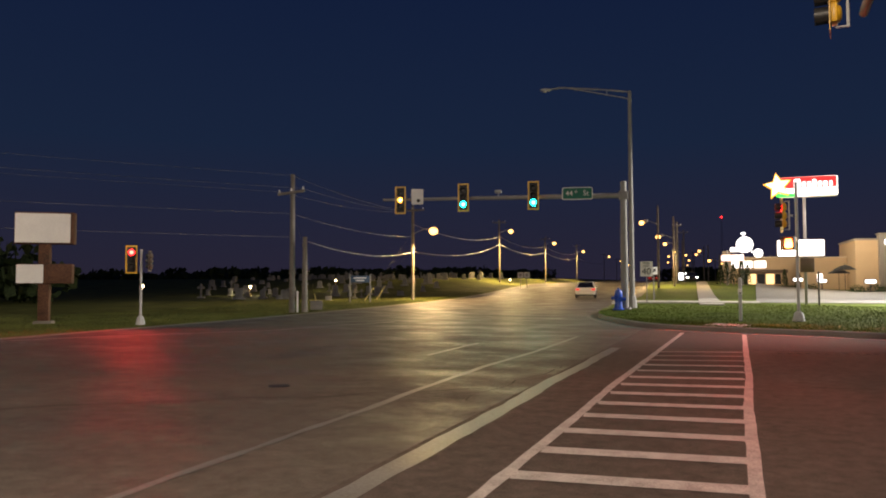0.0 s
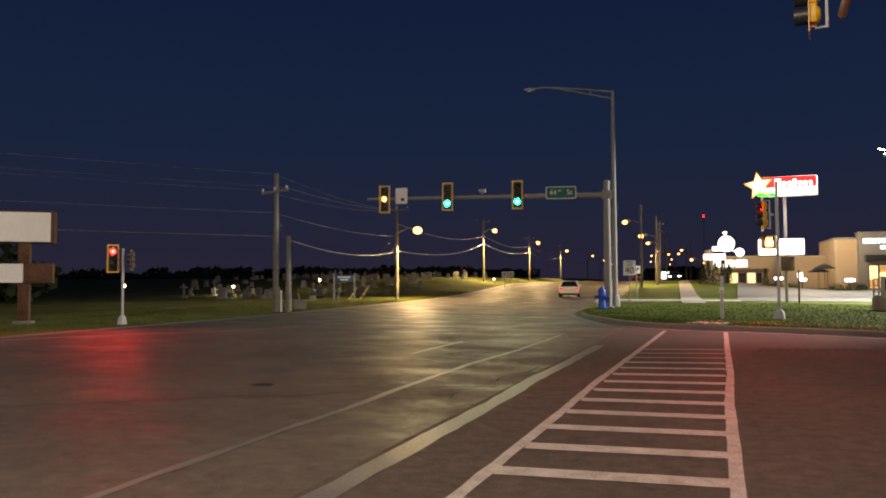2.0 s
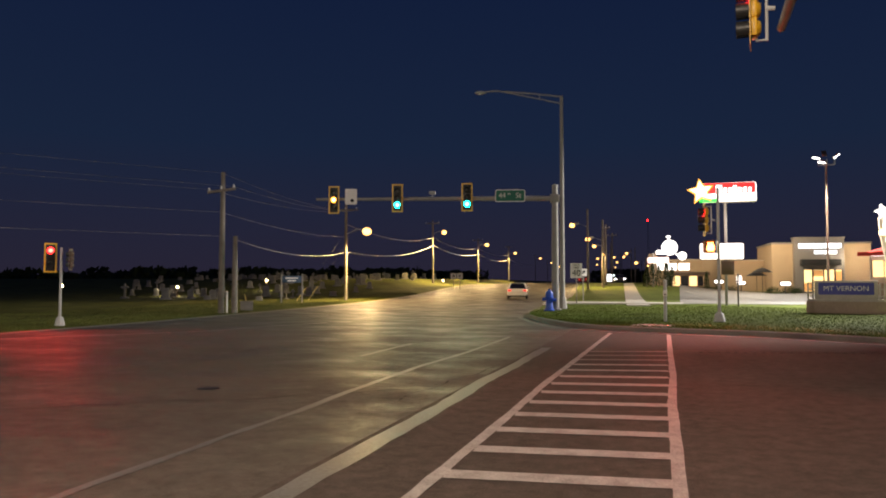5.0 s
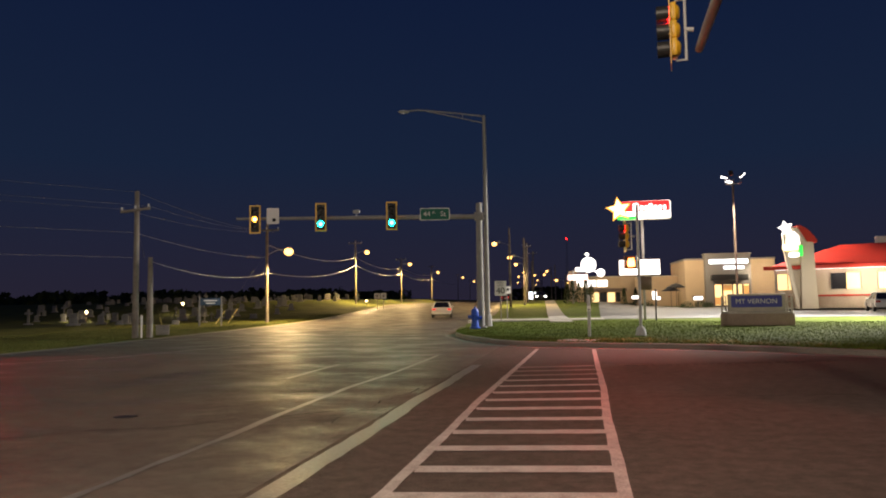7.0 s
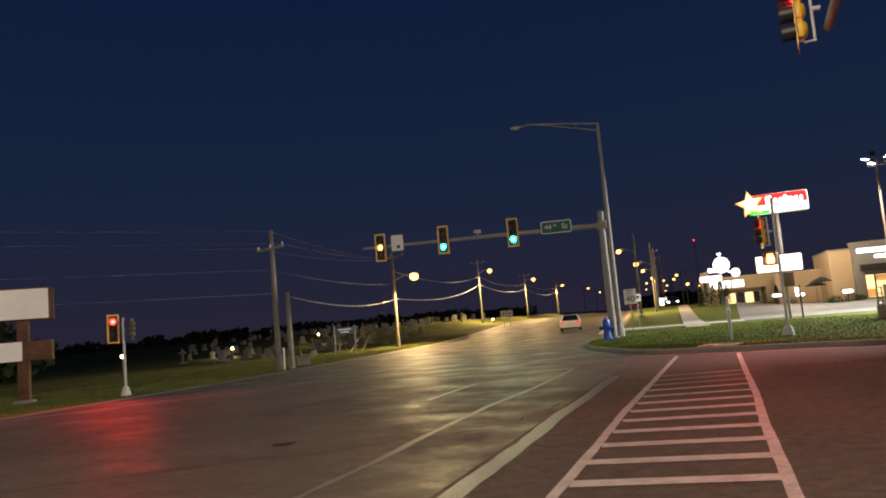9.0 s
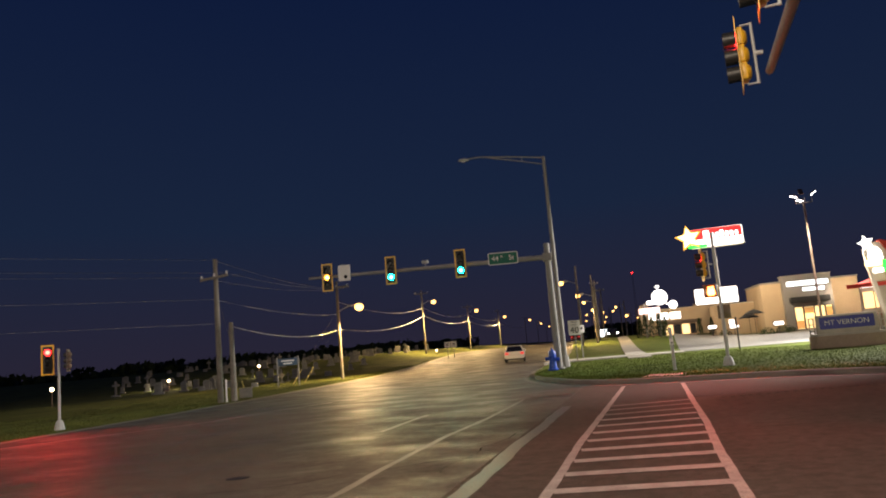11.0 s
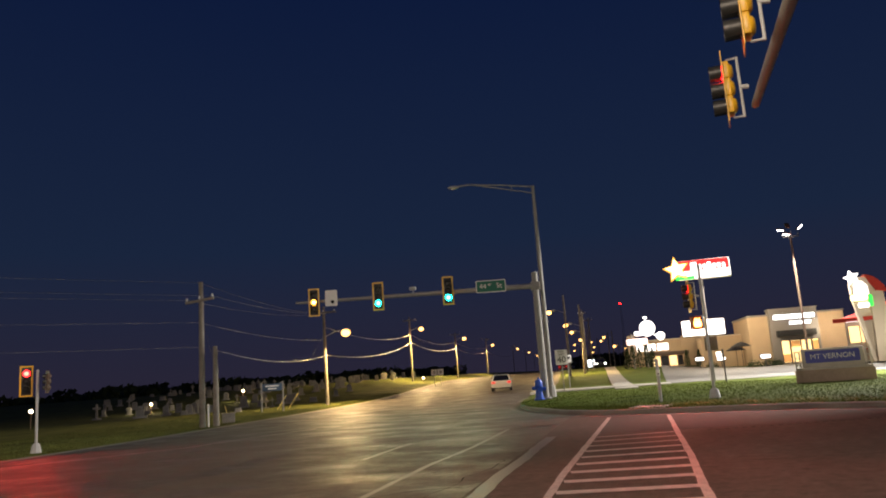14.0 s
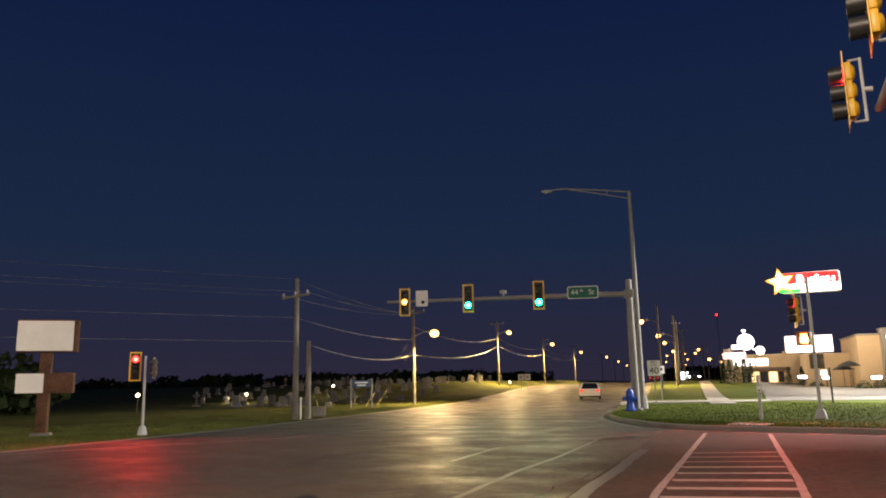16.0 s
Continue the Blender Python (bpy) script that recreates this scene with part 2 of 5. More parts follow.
def prism(bm, outline, z0, z1, m=Matrix()):
    """An outline of (x, y) drawn up from z0 to z1."""
    lo = [bm.verts.new(m @ Vector((x, y, z0))) for x, y in outline]
    hi = [bm.verts.new(m @ Vector((x, y, z1))) for x, y in outline]
    k = len(outline)
    bm.faces.new(lo[::-1])
    bm.faces.new(hi)
    for i in range(k):
        bm.faces.new((lo[i], lo[(i + 1) % k], hi[(i + 1) % k], hi[i]))


UPRIGHT = Matrix.Rotation(radians(90), 4, "X")   # outline's y becomes z, and its depth -y


def part(name, bm, material, parent=None, label="", flat=False):
    me = bpy.data.meshes.new(name)
    bmesh.ops.recalc_face_normals(bm, faces=bm.faces)
    bm.to_mesh(me)
    bm.free()
    me.materials.append(material)
    if not flat:
        for p in me.polygons:
            p.use_smooth = True
        me.set_sharp_from_angle(angle=radians(35))
    ob = new(name, me)
    if parent:
        ob.parent = parent
    if label:
        tagged(ob, label)
    return ob


def thing(name, at, rz, label, category, group="", kind=""):
    ob = new(name)
    ob.empty_display_size = 0.3
    ob.matrix_basis = Matrix.Translation(at) @ Matrix.Rotation(radians(rz), 4, "Z")
    return tagged(ob, label, category, group, kind)


def setting(name, bm, material, label, category, flat=False, kind="structure"):
    return tagged(part(name, bm, material, None, "", flat), label, category, "", kind)


def lettering(name, words, size, m, material, parent):
    cu = bpy.data.curves.new(name, "FONT")
    cu.body, cu.size, cu.align_x, cu.align_y, cu.extrude = words, size, "CENTER", "CENTER", 0.004
    tmp = bpy.data.objects.new(name, cu)
    me = bpy.data.meshes.new_from_object(tmp)
    bpy.data.objects.remove(tmp)
    me.transform(m)
    me.materials.clear()
    me.materials.append(material)
    ob = new(name, me)
    ob.parent = parent
    return ob


# ---- ground, roads, verges ----
YS = [-80, 10, 25, 40, 70, 110, 150, 210, 300, 620]
XL = [-19, -19, -19.3, -20.8, -24.8, -30, -33, -38.5, -46, -75]
XR = [-2.88, -2.88, -2.88, -6.6, -8.3, -12, -16, -22, -30, -59]


def left_edge(y):
    return float(np.interp(y, YS, XL))


def right_edge(y):
    return float(np.interp(y, YS, XR))


def strip(bm, ys, xa, xb, zf, cols=6):
    rows = []
    for y in ys:
        a, b = xa(y), xb(y)
        rows.append([bm.verts.new((a + (b - a) * i / cols, y, zf(a + (b - a) * i / cols, y))) for i in range(cols + 1)])
    for r, s in zip(rows, rows[1:]):
        for i in range(cols):
            bm.faces.new((r[i], r[i + 1], s[i + 1], s[i]))


bm = bmesh.new()
ticks = [-2500, -900, -300, -140, -80, -60, -50, -40, -30, -20, -10, 0, 10, 20, 40, 80, 160, 300, 900, 2500]
ys_far = [-2500, -900, -300, -80, 0, 20, 40, 55, 65, 75, 85, 95, 105, 115, 125, 140, 160, 200, 260, 320, 500, 900, 2500]
grid = [[bm.verts.new((x, y, ground_z(x, y) - 0.12)) for x in ticks] for y in ys_far]
for r, s in zip(grid, grid[1:]):
    for i in range(len(ticks) - 1):
        bm.faces.new((r[i], r[i + 1], s[i + 1], s[i]))
setting("ground", bm, M_FIELD, "dark rough grass of the fields reaching to the horizon", "ground")

ROAD_YS = [-80, -40, -10, 0, 10, 20, 25, 30, 35, 40] + list(range(45, 300, 5)) + [320, 360, 420, 500, 620]
bm = bmesh.new()
strip(bm, ROAD_YS, left_edge, lambda y: right_edge(y) + (0.0 if y < 27 else 0.6 if y > 36 else 0.4), ground_z)
setting("road", bm, M_ROAD, "worn grey main road with a dull wet sheen", "road")
bm = bmesh.new()
strip(bm, [-6, 0, 8, 16, 25.0], lambda y: -2.88, lambda y: 90.0, lambda x, y: 0.0, 8)
setting("road_side_street", bm, M_STREET, "dark asphalt side street under the pedestrian crossing", "road")

# Kerbed corner opposite the camera.
KERB = [(60, -4), (30, 8.5), (12, 17.0), (6.8, 20.2), (5.1, 21.6), (3.8, 22.5), (2.2, 23.3), (0.3, 23.8), (-1.1, 24.3), (-2.3, 25.0),
        (-3.3, 26.2), (-4.6, 29.0), (-5.6, 32.0), (-6.2, 35.5), (-6.6, 40), (-7.2, 50), (-7.73, 60)]


def verge_z(x, y):
    d = min(((Vector((x, y)) - Vector(p)).length for p in KERB))
    return ground_z(x, y) + 0.15 + min(0.10, 0.012 * d)


bm = bmesh.new()
bmesh.ops.create_grid(bm, x_segments=65, y_segments=33, size=0.5, matrix=Matrix.Translation((52, 27, 0)) @ Matrix.Diagonal((124, 66, 1, 1)))
for p, q in zip(KERB, KERB[1:]):
    d = Vector((q[0] - p[0], q[1] - p[1], 0)).normalized()
    bmesh.ops.bisect_plane(bm, geom=bm.verts[:] + bm.edges[:] + bm.faces[:], plane_co=(p[0], p[1], 0), plane_no=(-d.y, d.x, 0), clear_outer=True)
for v in bm.verts:
    v.co.z = verge_z(v.co.x, v.co.y)
setting("ground_corner_lawn", bm, M_GRASS, "mown green lawn on the kerbed street corner", "lawn")
bm = bmesh.new()
strip(bm, list(range(60, 300, 8)) + [320, 400, 620], right_edge, lambda y: 200.0, lambda x, y: ground_z(x, y) + 0.15 + min(0.1, 0.02 * (x - right_edge(y))), 24)
setting("ground_roadside_lawn", bm, M_GRASS, "mown grass beside the main road", "lawn")

bm = bmesh.new()
bm2 = bmesh.new()
full = KERB + [(right_edge(y), y) for y in range(66, 260, 8)]
ring, ring2 = [], []
for i, (x, y) in enumerate(full):
    a, b = Vector(full[max(0, i - 1)]), Vector(full[min(len(full) - 1, i + 1)])
    d = (b - a).normalized()
    n = Vector((-d.y, d.x))
    z = ground_z(x, y)
    o = Vector((x, y))
    ring.append([bm.verts.new((*(o + n * s), z + h)) for s, h in ((0.012, -0.05), (0.0, 0.12), (-0.03, 0.155), (-0.17, 0.158), (-0.18, 0.10))])
    ring2.append([bm2.verts.new((*(o + n * s), z + h)) for s, h in ((0.5, 0.004), (0.02, 0.010))])
for rings, mesh in ((ring, bm), (ring2, bm2)):
    for r, s in zip(rings, rings[1:]):
        for i in range(len(r) - 1):
            mesh.faces.new((r[i], r[i + 1], s[i + 1], s[i]))
setting("kerb", bm, M_KERB, "weathered concrete kerb round the street corner", "kerb")
setting("kerb_gutter", bm2, M_KERB, "grimy concrete gutter along the kerb", "gutter")

# Verge along the far side of the road, with a bank behind it.
def left_z(x, y):
    d = left_edge(y) - x
    bank = 0.9 * smooth(2, 9, d) * smooth(70, 100, y)
    return ground_z(x, y) - 0.01 + 0.10 * smooth(0.0, 1.5, d) + bank


bm = bmesh.new()
strip(bm, [-80, -40, -10] + list(range(0, 300, 6)) + [330, 420, 620], lambda y: left_edge(y) - 140, left_edge, left_z, 70)
setting("ground_left_verge", bm, M_VERGE, "grass verge sloping up from the road to the cemetery", "lawn")

bm = bmesh.new()
strip(bm, ROAD_YS, lambda y: left_edge(y) - 0.05, lambda y: left_edge(y) + 0.45, lambda x, y: ground_z(x, y) + 0.008, 1)
setting("road_shoulder", bm, M_SHOULDER, "pale concrete gutter strip along the far road edge", "gutter")

# Parking lot, sidewalk.
bm = bmesh.new()
rows = []
for y in (48, 56, 64, 72, 80, 90, 100, 115, 128, 140):
    rows.append([bm.verts.new((x, y, ground_z(x, y) + 0.285)) for x in (1 + (y - 48) * 0.02, 6, 12, 20, 40, 90)])
for r, s in zip(rows, rows[1:]):
    for i in range(5):
        bm.faces.new((r[i], r[i + 1], s[i + 1], s[i]))
setting("pavement_parking_lot", bm, M_LOT, "pale floodlit concrete parking lot", "parking lot")
walkway = thing("pavement_sidewalk", (0, 0, 0), 0, "narrow pale concrete sidewalk across the lawn", "sidewalk", kind="structure")
for k in range(48):
    y0 = 43.6 + k * 1.55 + (4.6 if k > 1 else 0)
    y1 = y0 + 1.535
    bm = bmesh.new()
    quad = [(-1.8 - (y0 - 39.5) * 0.052, y0), (-0.5 - (y0 - 39.5) * 0.050, y0), (-0.5 - (y1 - 39.5) * 0.050, y1), (-1.8 - (y1 - 39.5) * 0.052, y1)]
    lo = [bm.verts.new((x, y, ground_z(x, y) + 0.15)) for x, y in quad]
    hi = [bm.verts.new((x, y, ground_z(x, y) + 0.285)) for x, y in quad]
    bm.faces.new(hi)
    for i in range(4):
        bm.faces.new((lo[i], lo[(i + 1) % 4], hi[(i + 1) % 4], hi[i]))
    part("slab", bm, M_CONC, walkway, flat=True)

bm = bmesh.new()
prism(bm, [(-7.35, 46.9), (-6.2, 47.4), (1.2, 47.6), (1.2, 50.9), (-6.3, 51.1), (-7.5, 51.6)], 0.16, 0.287)
setting("pavement_driveway", bm, M_CONC, "pale concrete driveway apron into the lot", "driveway")

# Road markings: a ladder crossing, lane lines.
def bar(bm, p, q, w, z=0.004):
    p, q = Vector(p), Vector(q)
    d = (q - p).normalized()
    n = Vector((-d.y, d.x)) * w / 2
    vs = [bm.verts.new((c.x, c.y, z)) for c in (p - n, q - n, q + n, p + n)]
    bm.faces.new(vs)


crossing = thing("crosswalk", (0, 0, 0), 0, "worn white ladder crosswalk painted over the side street", "crosswalk", kind="structure")
def wavering(bm, pts, w, wear, seed):
    """A painted line along points, its edges uneven from wear."""
    r = random.Random(seed)
    prev = None
    for p, q in zip(pts, pts[1:]):
        p, q = Vector(p), Vector(q)
        n = max(2, int((q - p).length / 0.35))
        d = (q - p).normalized()
        side = Vector((-d.y, d.x))
        for k in range(n + (q == Vector(pts[-1]))):
            c = p.lerp(q, k / n)
            pair = [bm.verts.new((*(c + side * (sg * w / 2 + r.gauss(0, wear))), 0.004)) for sg in (1, -1)]
            if prev:
                bm.faces.new((prev[0], prev[1], pair[1], pair[0]))
            prev = pair


for k, pts in enumerate((((-1.80, 0.6), (-1.77, 6.0), (-1.75, 9.0), (-1.77, 11.2), (-1.69, 16.1), (-1.58, 23.4)),
                         ((0.11, 0.6), (0.10, 7.2), (0.09, 10.0), (0.14, 13.1), (0.13, 16.8), (0.14, 23.2)))):
    bm = bmesh.new()
    wavering(bm, pts, 0.115, 0.004, k)
    part("rail", bm, M_PAINT, crossing, flat=True)
for k in range(18):
    yy = 1.20 + k * 0.953
    slant = 0.19 + 0.03 * max(0, k - 8)
    bm = bmesh.new()
    bar(bm, (-1.75 + 0.007 * k, yy - slant), (0.07, yy + 0.02), 0.26 if k < 13 else 0.21, 0.006)
    part("rung", bm, M_PAINT if k < 15 else M_PAINT_OLD, crossing, flat=True)
bm = bmesh.new()
wavering(bm, ((-4.24, 8.0), (-4.31, 9.8), (-4.34, 13.0), (-4.20, 16.0), (-4.22, 20.8)), 0.11, 0.008, 5)
setting("lane_line", bm, M_PAINT_OLD, "faded white lane line on the main road", "road marking", True)
bm = bmesh.new()
wavering(bm, ((-2.70, 2.5), (-2.68, 9.0), (-2.74, 11.2), (-2.68, 13.3), (-2.69, 17.6)), 0.23, 0.010, 6)
setting("edge_line", bm, M_PAINT_WORN, "broad worn white edge line on the main road", "road marking", True)
bm = bmesh.new()
wavering(bm, ((-4.20, 2.5), (-4.24, 8.0)), 0.11, 0.012, 8)
setting("lane_line_worn", bm, M_PAINT_WORN, "nearly worn away end of the white lane line", "road marking", True)
bm = bmesh.new()
wavering(bm, ((-6.12, 14.4), (-6.16, 17.8)), 0.10, 0.012, 7)
setting("dash_line", bm, M_PAINT_OLD, "short worn white lane dash on the main road", "road marking", True)
bm = bmesh.new()
for p, q in zip([(-18.4, 13.6), (-16.9, 16.4), (-15.4, 18.2), (-13.9, 20.2), (-13.4, 23)], [(-16.9, 16.4), (-15.4, 18.2), (-13.9, 20.2), (-13.4, 23), (-12.4, 26)]):
    bar(bm, p, q, 0.14)
setting("far_lane_line", bm, M_PAINT, "thin white line curving across the main road", "road marking", True)


# ---- signal masts, signals ----
def head(at, rz, lit, label, plate=True, bracket=True, size=1.0, paint=None):
    """A three-lens traffic signal that faces -y before turning; the middle is at the given place."""
    t = thing("traffic_signal", at, rz, label, "traffic signal", "traffic signals")
    t.scale = (size, size, size)
    bm = bmesh.new()
    for k in (-1, 0, 1):
        box(bm, (0, 0.03, k * 0.355), (0.345, 0.11, 0.35), 0, 0.02)
        lathe(bm, [(0.165, 0.0), (0.15, 0.03), (0.11, 0.065), (0.05, 0.075)], (0, 0.08, k * 0.355), 16, "Y")
    hous = part("housing", bm, paint or M_YELLOW, t)
    if plate:
        bm = bmesh.new()
        box(bm, (0, -0.03, 0), (0.46, 0.012, 1.28), 0, 0.004)
        bplate = part("backplate", bm, M_DARK, t)
        bm = bmesh.new()
        for c, s in (((0, -0.04, 0.68), (0.56, 0.014, 0.075)), ((0, -0.04, -0.68), (0.56, 0.014, 0.075)),
                     ((0.2425, -0.04, 0), (0.075, 0.014, 1.285)), ((-0.2425, -0.04, 0), (0.075, 0.014, 1.285))):
            box(bm, c, s)
        part("reflective_border", bm, paint or M_YELLOW, bplate)
    for k, colour in ((1, "red"), (0, "amber"), (-1, "green")):
        bm = bmesh.new()
        n = 14
        arcs = [[bm.verts.new((r * math.cos(a), -0.05 - dpt, k * 0.355 + r * math.sin(a))) for a in (radians(-55 + 290 * i / n) for i in range(n + 1))]
                for r, dpt in ((0.158, 0.0), (0.162, 0.24), (0.152, 0.24), (0.150, 0.0))]
        for u, v in zip(arcs, arcs[1:]):
            for i in range(n):
                bm.faces.new((u[i], u[i + 1], v[i + 1], v[i]))
        part("visor", bm, M_DARK, hous)
        bm = bmesh.new()
        lathe(bm, [(0.148, 0.0), (0.13, 0.02), (0.08, 0.035), (0.01, 0.04)], (0, -0.045, k * 0.355), 20, "Y")
        for v in bm.verts:
            v.co.y = -0.09 - v.co.y
        part("lens", bm, {"red": E_RED, "green": E_GREEN, "amber": E_AMBER}[colour] if lit == colour else M_DARK, hous, ("lit %s lens" % colour) if lit == colour else "")
        if lit == colour:
            bm = bmesh.new()
            lathe(bm, [(0.088, 0.0), (0.075, 0.012), (0.01, 0.018)], (0, 0, 0), 18, "Y")
            for v in bm.verts:
                v.co = Vector((v.co.x, -0.088 - v.co.y, k * 0.355 + v.co.z))
            part("bulb", bm, {"red": E_RED_BULB, "green": E_GREEN_BULB, "amber": E_AMBER_BULB}[colour], hous, "bright %s bulb" % colour)
    if bracket:
        bm = bmesh.new()
        for zz in (0.6, -0.6):
            tube(bm, (0, 0.05, zz), (0, 0.25, zz), 0.022)
        tube(bm, (0, 0.25, -0.62), (0, 0.25, 0.62), 0.028)
        tube(bm, (0, 0.25, 0.0), (0, 0.40, -0.02), 0.045)
        part("bracket", bm, M_ALU, t)
    return t


def mast(at, tip, arm_z, label):
    """A tapered pole with a signal arm that ends at tip."""
    t = thing("signal_mast", at, 0, label, "signal mast")
    dx, dy, hz = tip[0] - at[0], tip[1] - at[1], arm_z - at[2]
    bm = bmesh.new()
    tube(bm, (0, 0, 0.05), (0, 0, hz + 0.62), 0.19, 0.145, 16)
    lathe(bm, [(0.16, hz + 0.6), (0.16, hz + 0.66), (0.06, hz + 0.72), (0.01, hz + 0.73)], (0, 0, 0), 16)
    part("pole", bm, M_GALV, t)
    bm = bmesh.new()
    box(bm, (0, 0, 0.03), (0.55, 0.55, 0.06), 0, 0.01)
    for a in (45, 135, 225, 315):
        tube(bm, (0.3 * math.cos(radians(a)), 0.3 * math.sin(radians(a)), 0.0), (0.3 * math.cos(radians(a)), 0.3 * math.sin(radians(a)), 0.13), 0.025, None, 8)
    part("base_plate", bm, M_GALV, t)
    d = Vector((dx, dy, 0))
    u = d.normalized()
    bm = bmesh.new()
    tube(bm, u * 0.1 + Vector((0, 0, hz)), d + Vector((0, 0, hz + 0.12)), 0.135, 0.07, 16)
    part("arm", bm, M_GALV, t)
    bm = bmesh.new()
    box(bm, u * 0.2 + Vector((0, 0, hz)), (0.06, 0.42, 0.42), math.atan2(dy, dx), 0.01)
    box(bm, (0, 0, hz), (0.44, 0.34, 0.40), math.atan2(dy, dx), 0.03)
    part("flange", bm, M_GALV, t)
    return t


def lens_light(name, x, y, z, aim, watts, colour, spread=150):
    return lamp(name, x, y, z, watts, colour, 0.12, spread, aim)


MB = (-5.15, 36.8, 0.2)
mast(MB, (-17.4, 35.0), 5.78, "tall grey galvanised signal mast with a long arm over the road")
for x, y, z, lit, lab in ((-16.25, 34.72, 5.80, "amber", "yellow-bordered traffic signal showing flashing amber"),
                          (-12.95, 35.22, 5.85, "green", "traffic signal showing green on the long arm"),
                          (-9.42, 35.75, 5.85, "green", "traffic signal showing green on the long arm")):
    head((x, y, z), 15, lit, lab)
for x, y in ((-12.9, 34.95), (-9.33, 35.45)):
    lens_light("green_signal_light", x + 0.1, y - 0.6, 5.5, (x + 3, y - 20, 0), 200, (0.02, 1.0, 0.75))

# Street-lamp pole with a trussed arm.
def truss_lamp(at, height, reach, rz, label, lit=False):
    t = thing("street_lamp", at, rz, label, "street lamp", "street lamps")
    bm = bmesh.new()
    tube(bm, (0, 0, 0.5), (0, 0, height), 0.135, 0.085, 16)
    part("pole", bm, M_GALV, t)
    bm = bmesh.new()
    lathe(bm, [(0.24, 0.0), (0.24, 0.1), (0.2, 0.55), (0.15, 0.62)], (0, 0, 0), 8)
    part("base", bm, M_GALV, t)
    bm = bmesh.new()
    pts = [(0, 0, height - 0.05), (-reach * 0.4, 0, height + 0.16), (-reach * 0.85, 0, height + 0.34), (-reach, 0, height + 0.29)]
    for p, q in zip(pts, pts[1:]):
        tube(bm, p, q, 0.045, 0.04, 10)
    low = [(0, 0, height - 0.42), (-reach * 0.33, 0, height - 0.10), (-reach * 0.75, 0, height + 0.28)]
    for p, q in zip(low, low[1:]):
        tube(bm, p, q, 0.035, 0.03, 10)
    tube(bm, (-reach * 0.28, 0, height - 0.19), (-reach * 0.28, 0, height + 0.06), 0.025)
    part("arm", bm, M_GALV, t)
    bm = bmesh.new()
    lathe(bm, [(0.06, 0.0), (0.13, 0.1), (0.16, 0.3), (0.12, 0.52), (0.03, 0.6)], (0, 0, 0), 14, "X")
    for v in bm.verts:
        v.co = Vector((-reach + 0.1 - v.co.x, v.co.y, height + 0.26 + v.co.z * 0.6))
    lh = part("lamp_head", bm, M_ALU, t)
    bm = bmesh.new()
    ball(bm, (-reach - 0.22, 0, height + 0.20), 0.1, 2, (1.2, 1, 0.6))
    part("bulb", bm, E_SODIUM if lit else M_WHITE, lh)
    return t


truss_lamp((-5.06, 38.8, 0.2), 11.25, 4.1, 11, "tall grey steel street lamp, unlit, with a trussed arm")

# Near mast over the side street, beside the camera.
mast((1.38, -1.2, 0.0), (1.95, 13.3), 5.72, "grey signal mast with an arm over the side street")
head((1.44, 12.75, 6.0), -97, "red", "yellow traffic signal showing a red arrow, seen from its side", size=0.86)
head((1.28, 9.6, 5.99), -97, "red", "yellow traffic signal on the near arm showing a red arrow", size=0.86)
# Two assumed street lamps added out of view, lighting the road and poles.
truss_lamp((2.6, -2.4, 0.0), 11.35, 3.6, 0, "assumed grey street lamp, unseen, added at the corner behind the crossing", True)
lamp("unseen_lamp_light", -1.1, -2.4, 11.0, 5800, (1.0, 0.80, 0.60), 0.25)
truss_lamp((-21.5, -7.0, 0.05), 11.35, 3.6, 180, "assumed grey street lamp, unseen, added behind the far road edge", True)
lamp("unseen_lamp_light", -17.7, -7.0, 11.0, 9200, (1.0, 0.84, 0.66), 0.25)

# Signal post on the corner lawn.
post = thing("signal_post", (1.88, 27.6, 0.17), 0, "slim aluminium signal post on a flared base", "signal post")
bm = bmesh.new()
tube(bm, (0, 0, 0.3), (0, 0, 4.75), 0.052, 0.048, 14)
part("post", bm, M_ALU, post)
bm = bmesh.new()
lathe(bm, [(0.2, 0.0), (0.2, 0.05), (0.14, 0.3), (0.08, 0.36)], (0, 0, 0), 8)
part("base", bm, M_ALU, post)
head((1.45, 27.5, 3.78), -84, "red", "traffic signal on the corner post showing a red arrow", size=0.8)

# Low red signal on the far side of the road.
rp = thing("signal_post", (-19.2, 19.85, 0.1), 0, "slim aluminium signal post at the road's far edge", "signal post")
bm = bmesh.new()
tube(bm, (0, 0, 0.25), (0, 0, 2.6), 0.042, 0.04, 14)
part("post", bm, M_ALU, rp)
bm = bmesh.new()
lathe(bm, [(0.16, 0.0), (0.16, 0.04), (0.11, 0.25), (0.07, 0.3)], (0, 0, 0), 8)
part("base", bm, M_ALU, rp)
head((-19.45, 19.65, 2.35), 45, "red", "traffic signal showing red on a low post", bracket=False, size=0.68)
# Brown instead of yellow: the shade on this housing is put into its colour.
head((-18.98, 20.05, 2.3), -70, "", "second small signal on the low post, its shaded side painted brown", bracket=False, size=0.5, paint=M_BROWN)
lens_light("red_signal_light", -19.1, 19.3, 2.6, (-8, 8, 0), 560, (1.0, 0.03, 0.02))


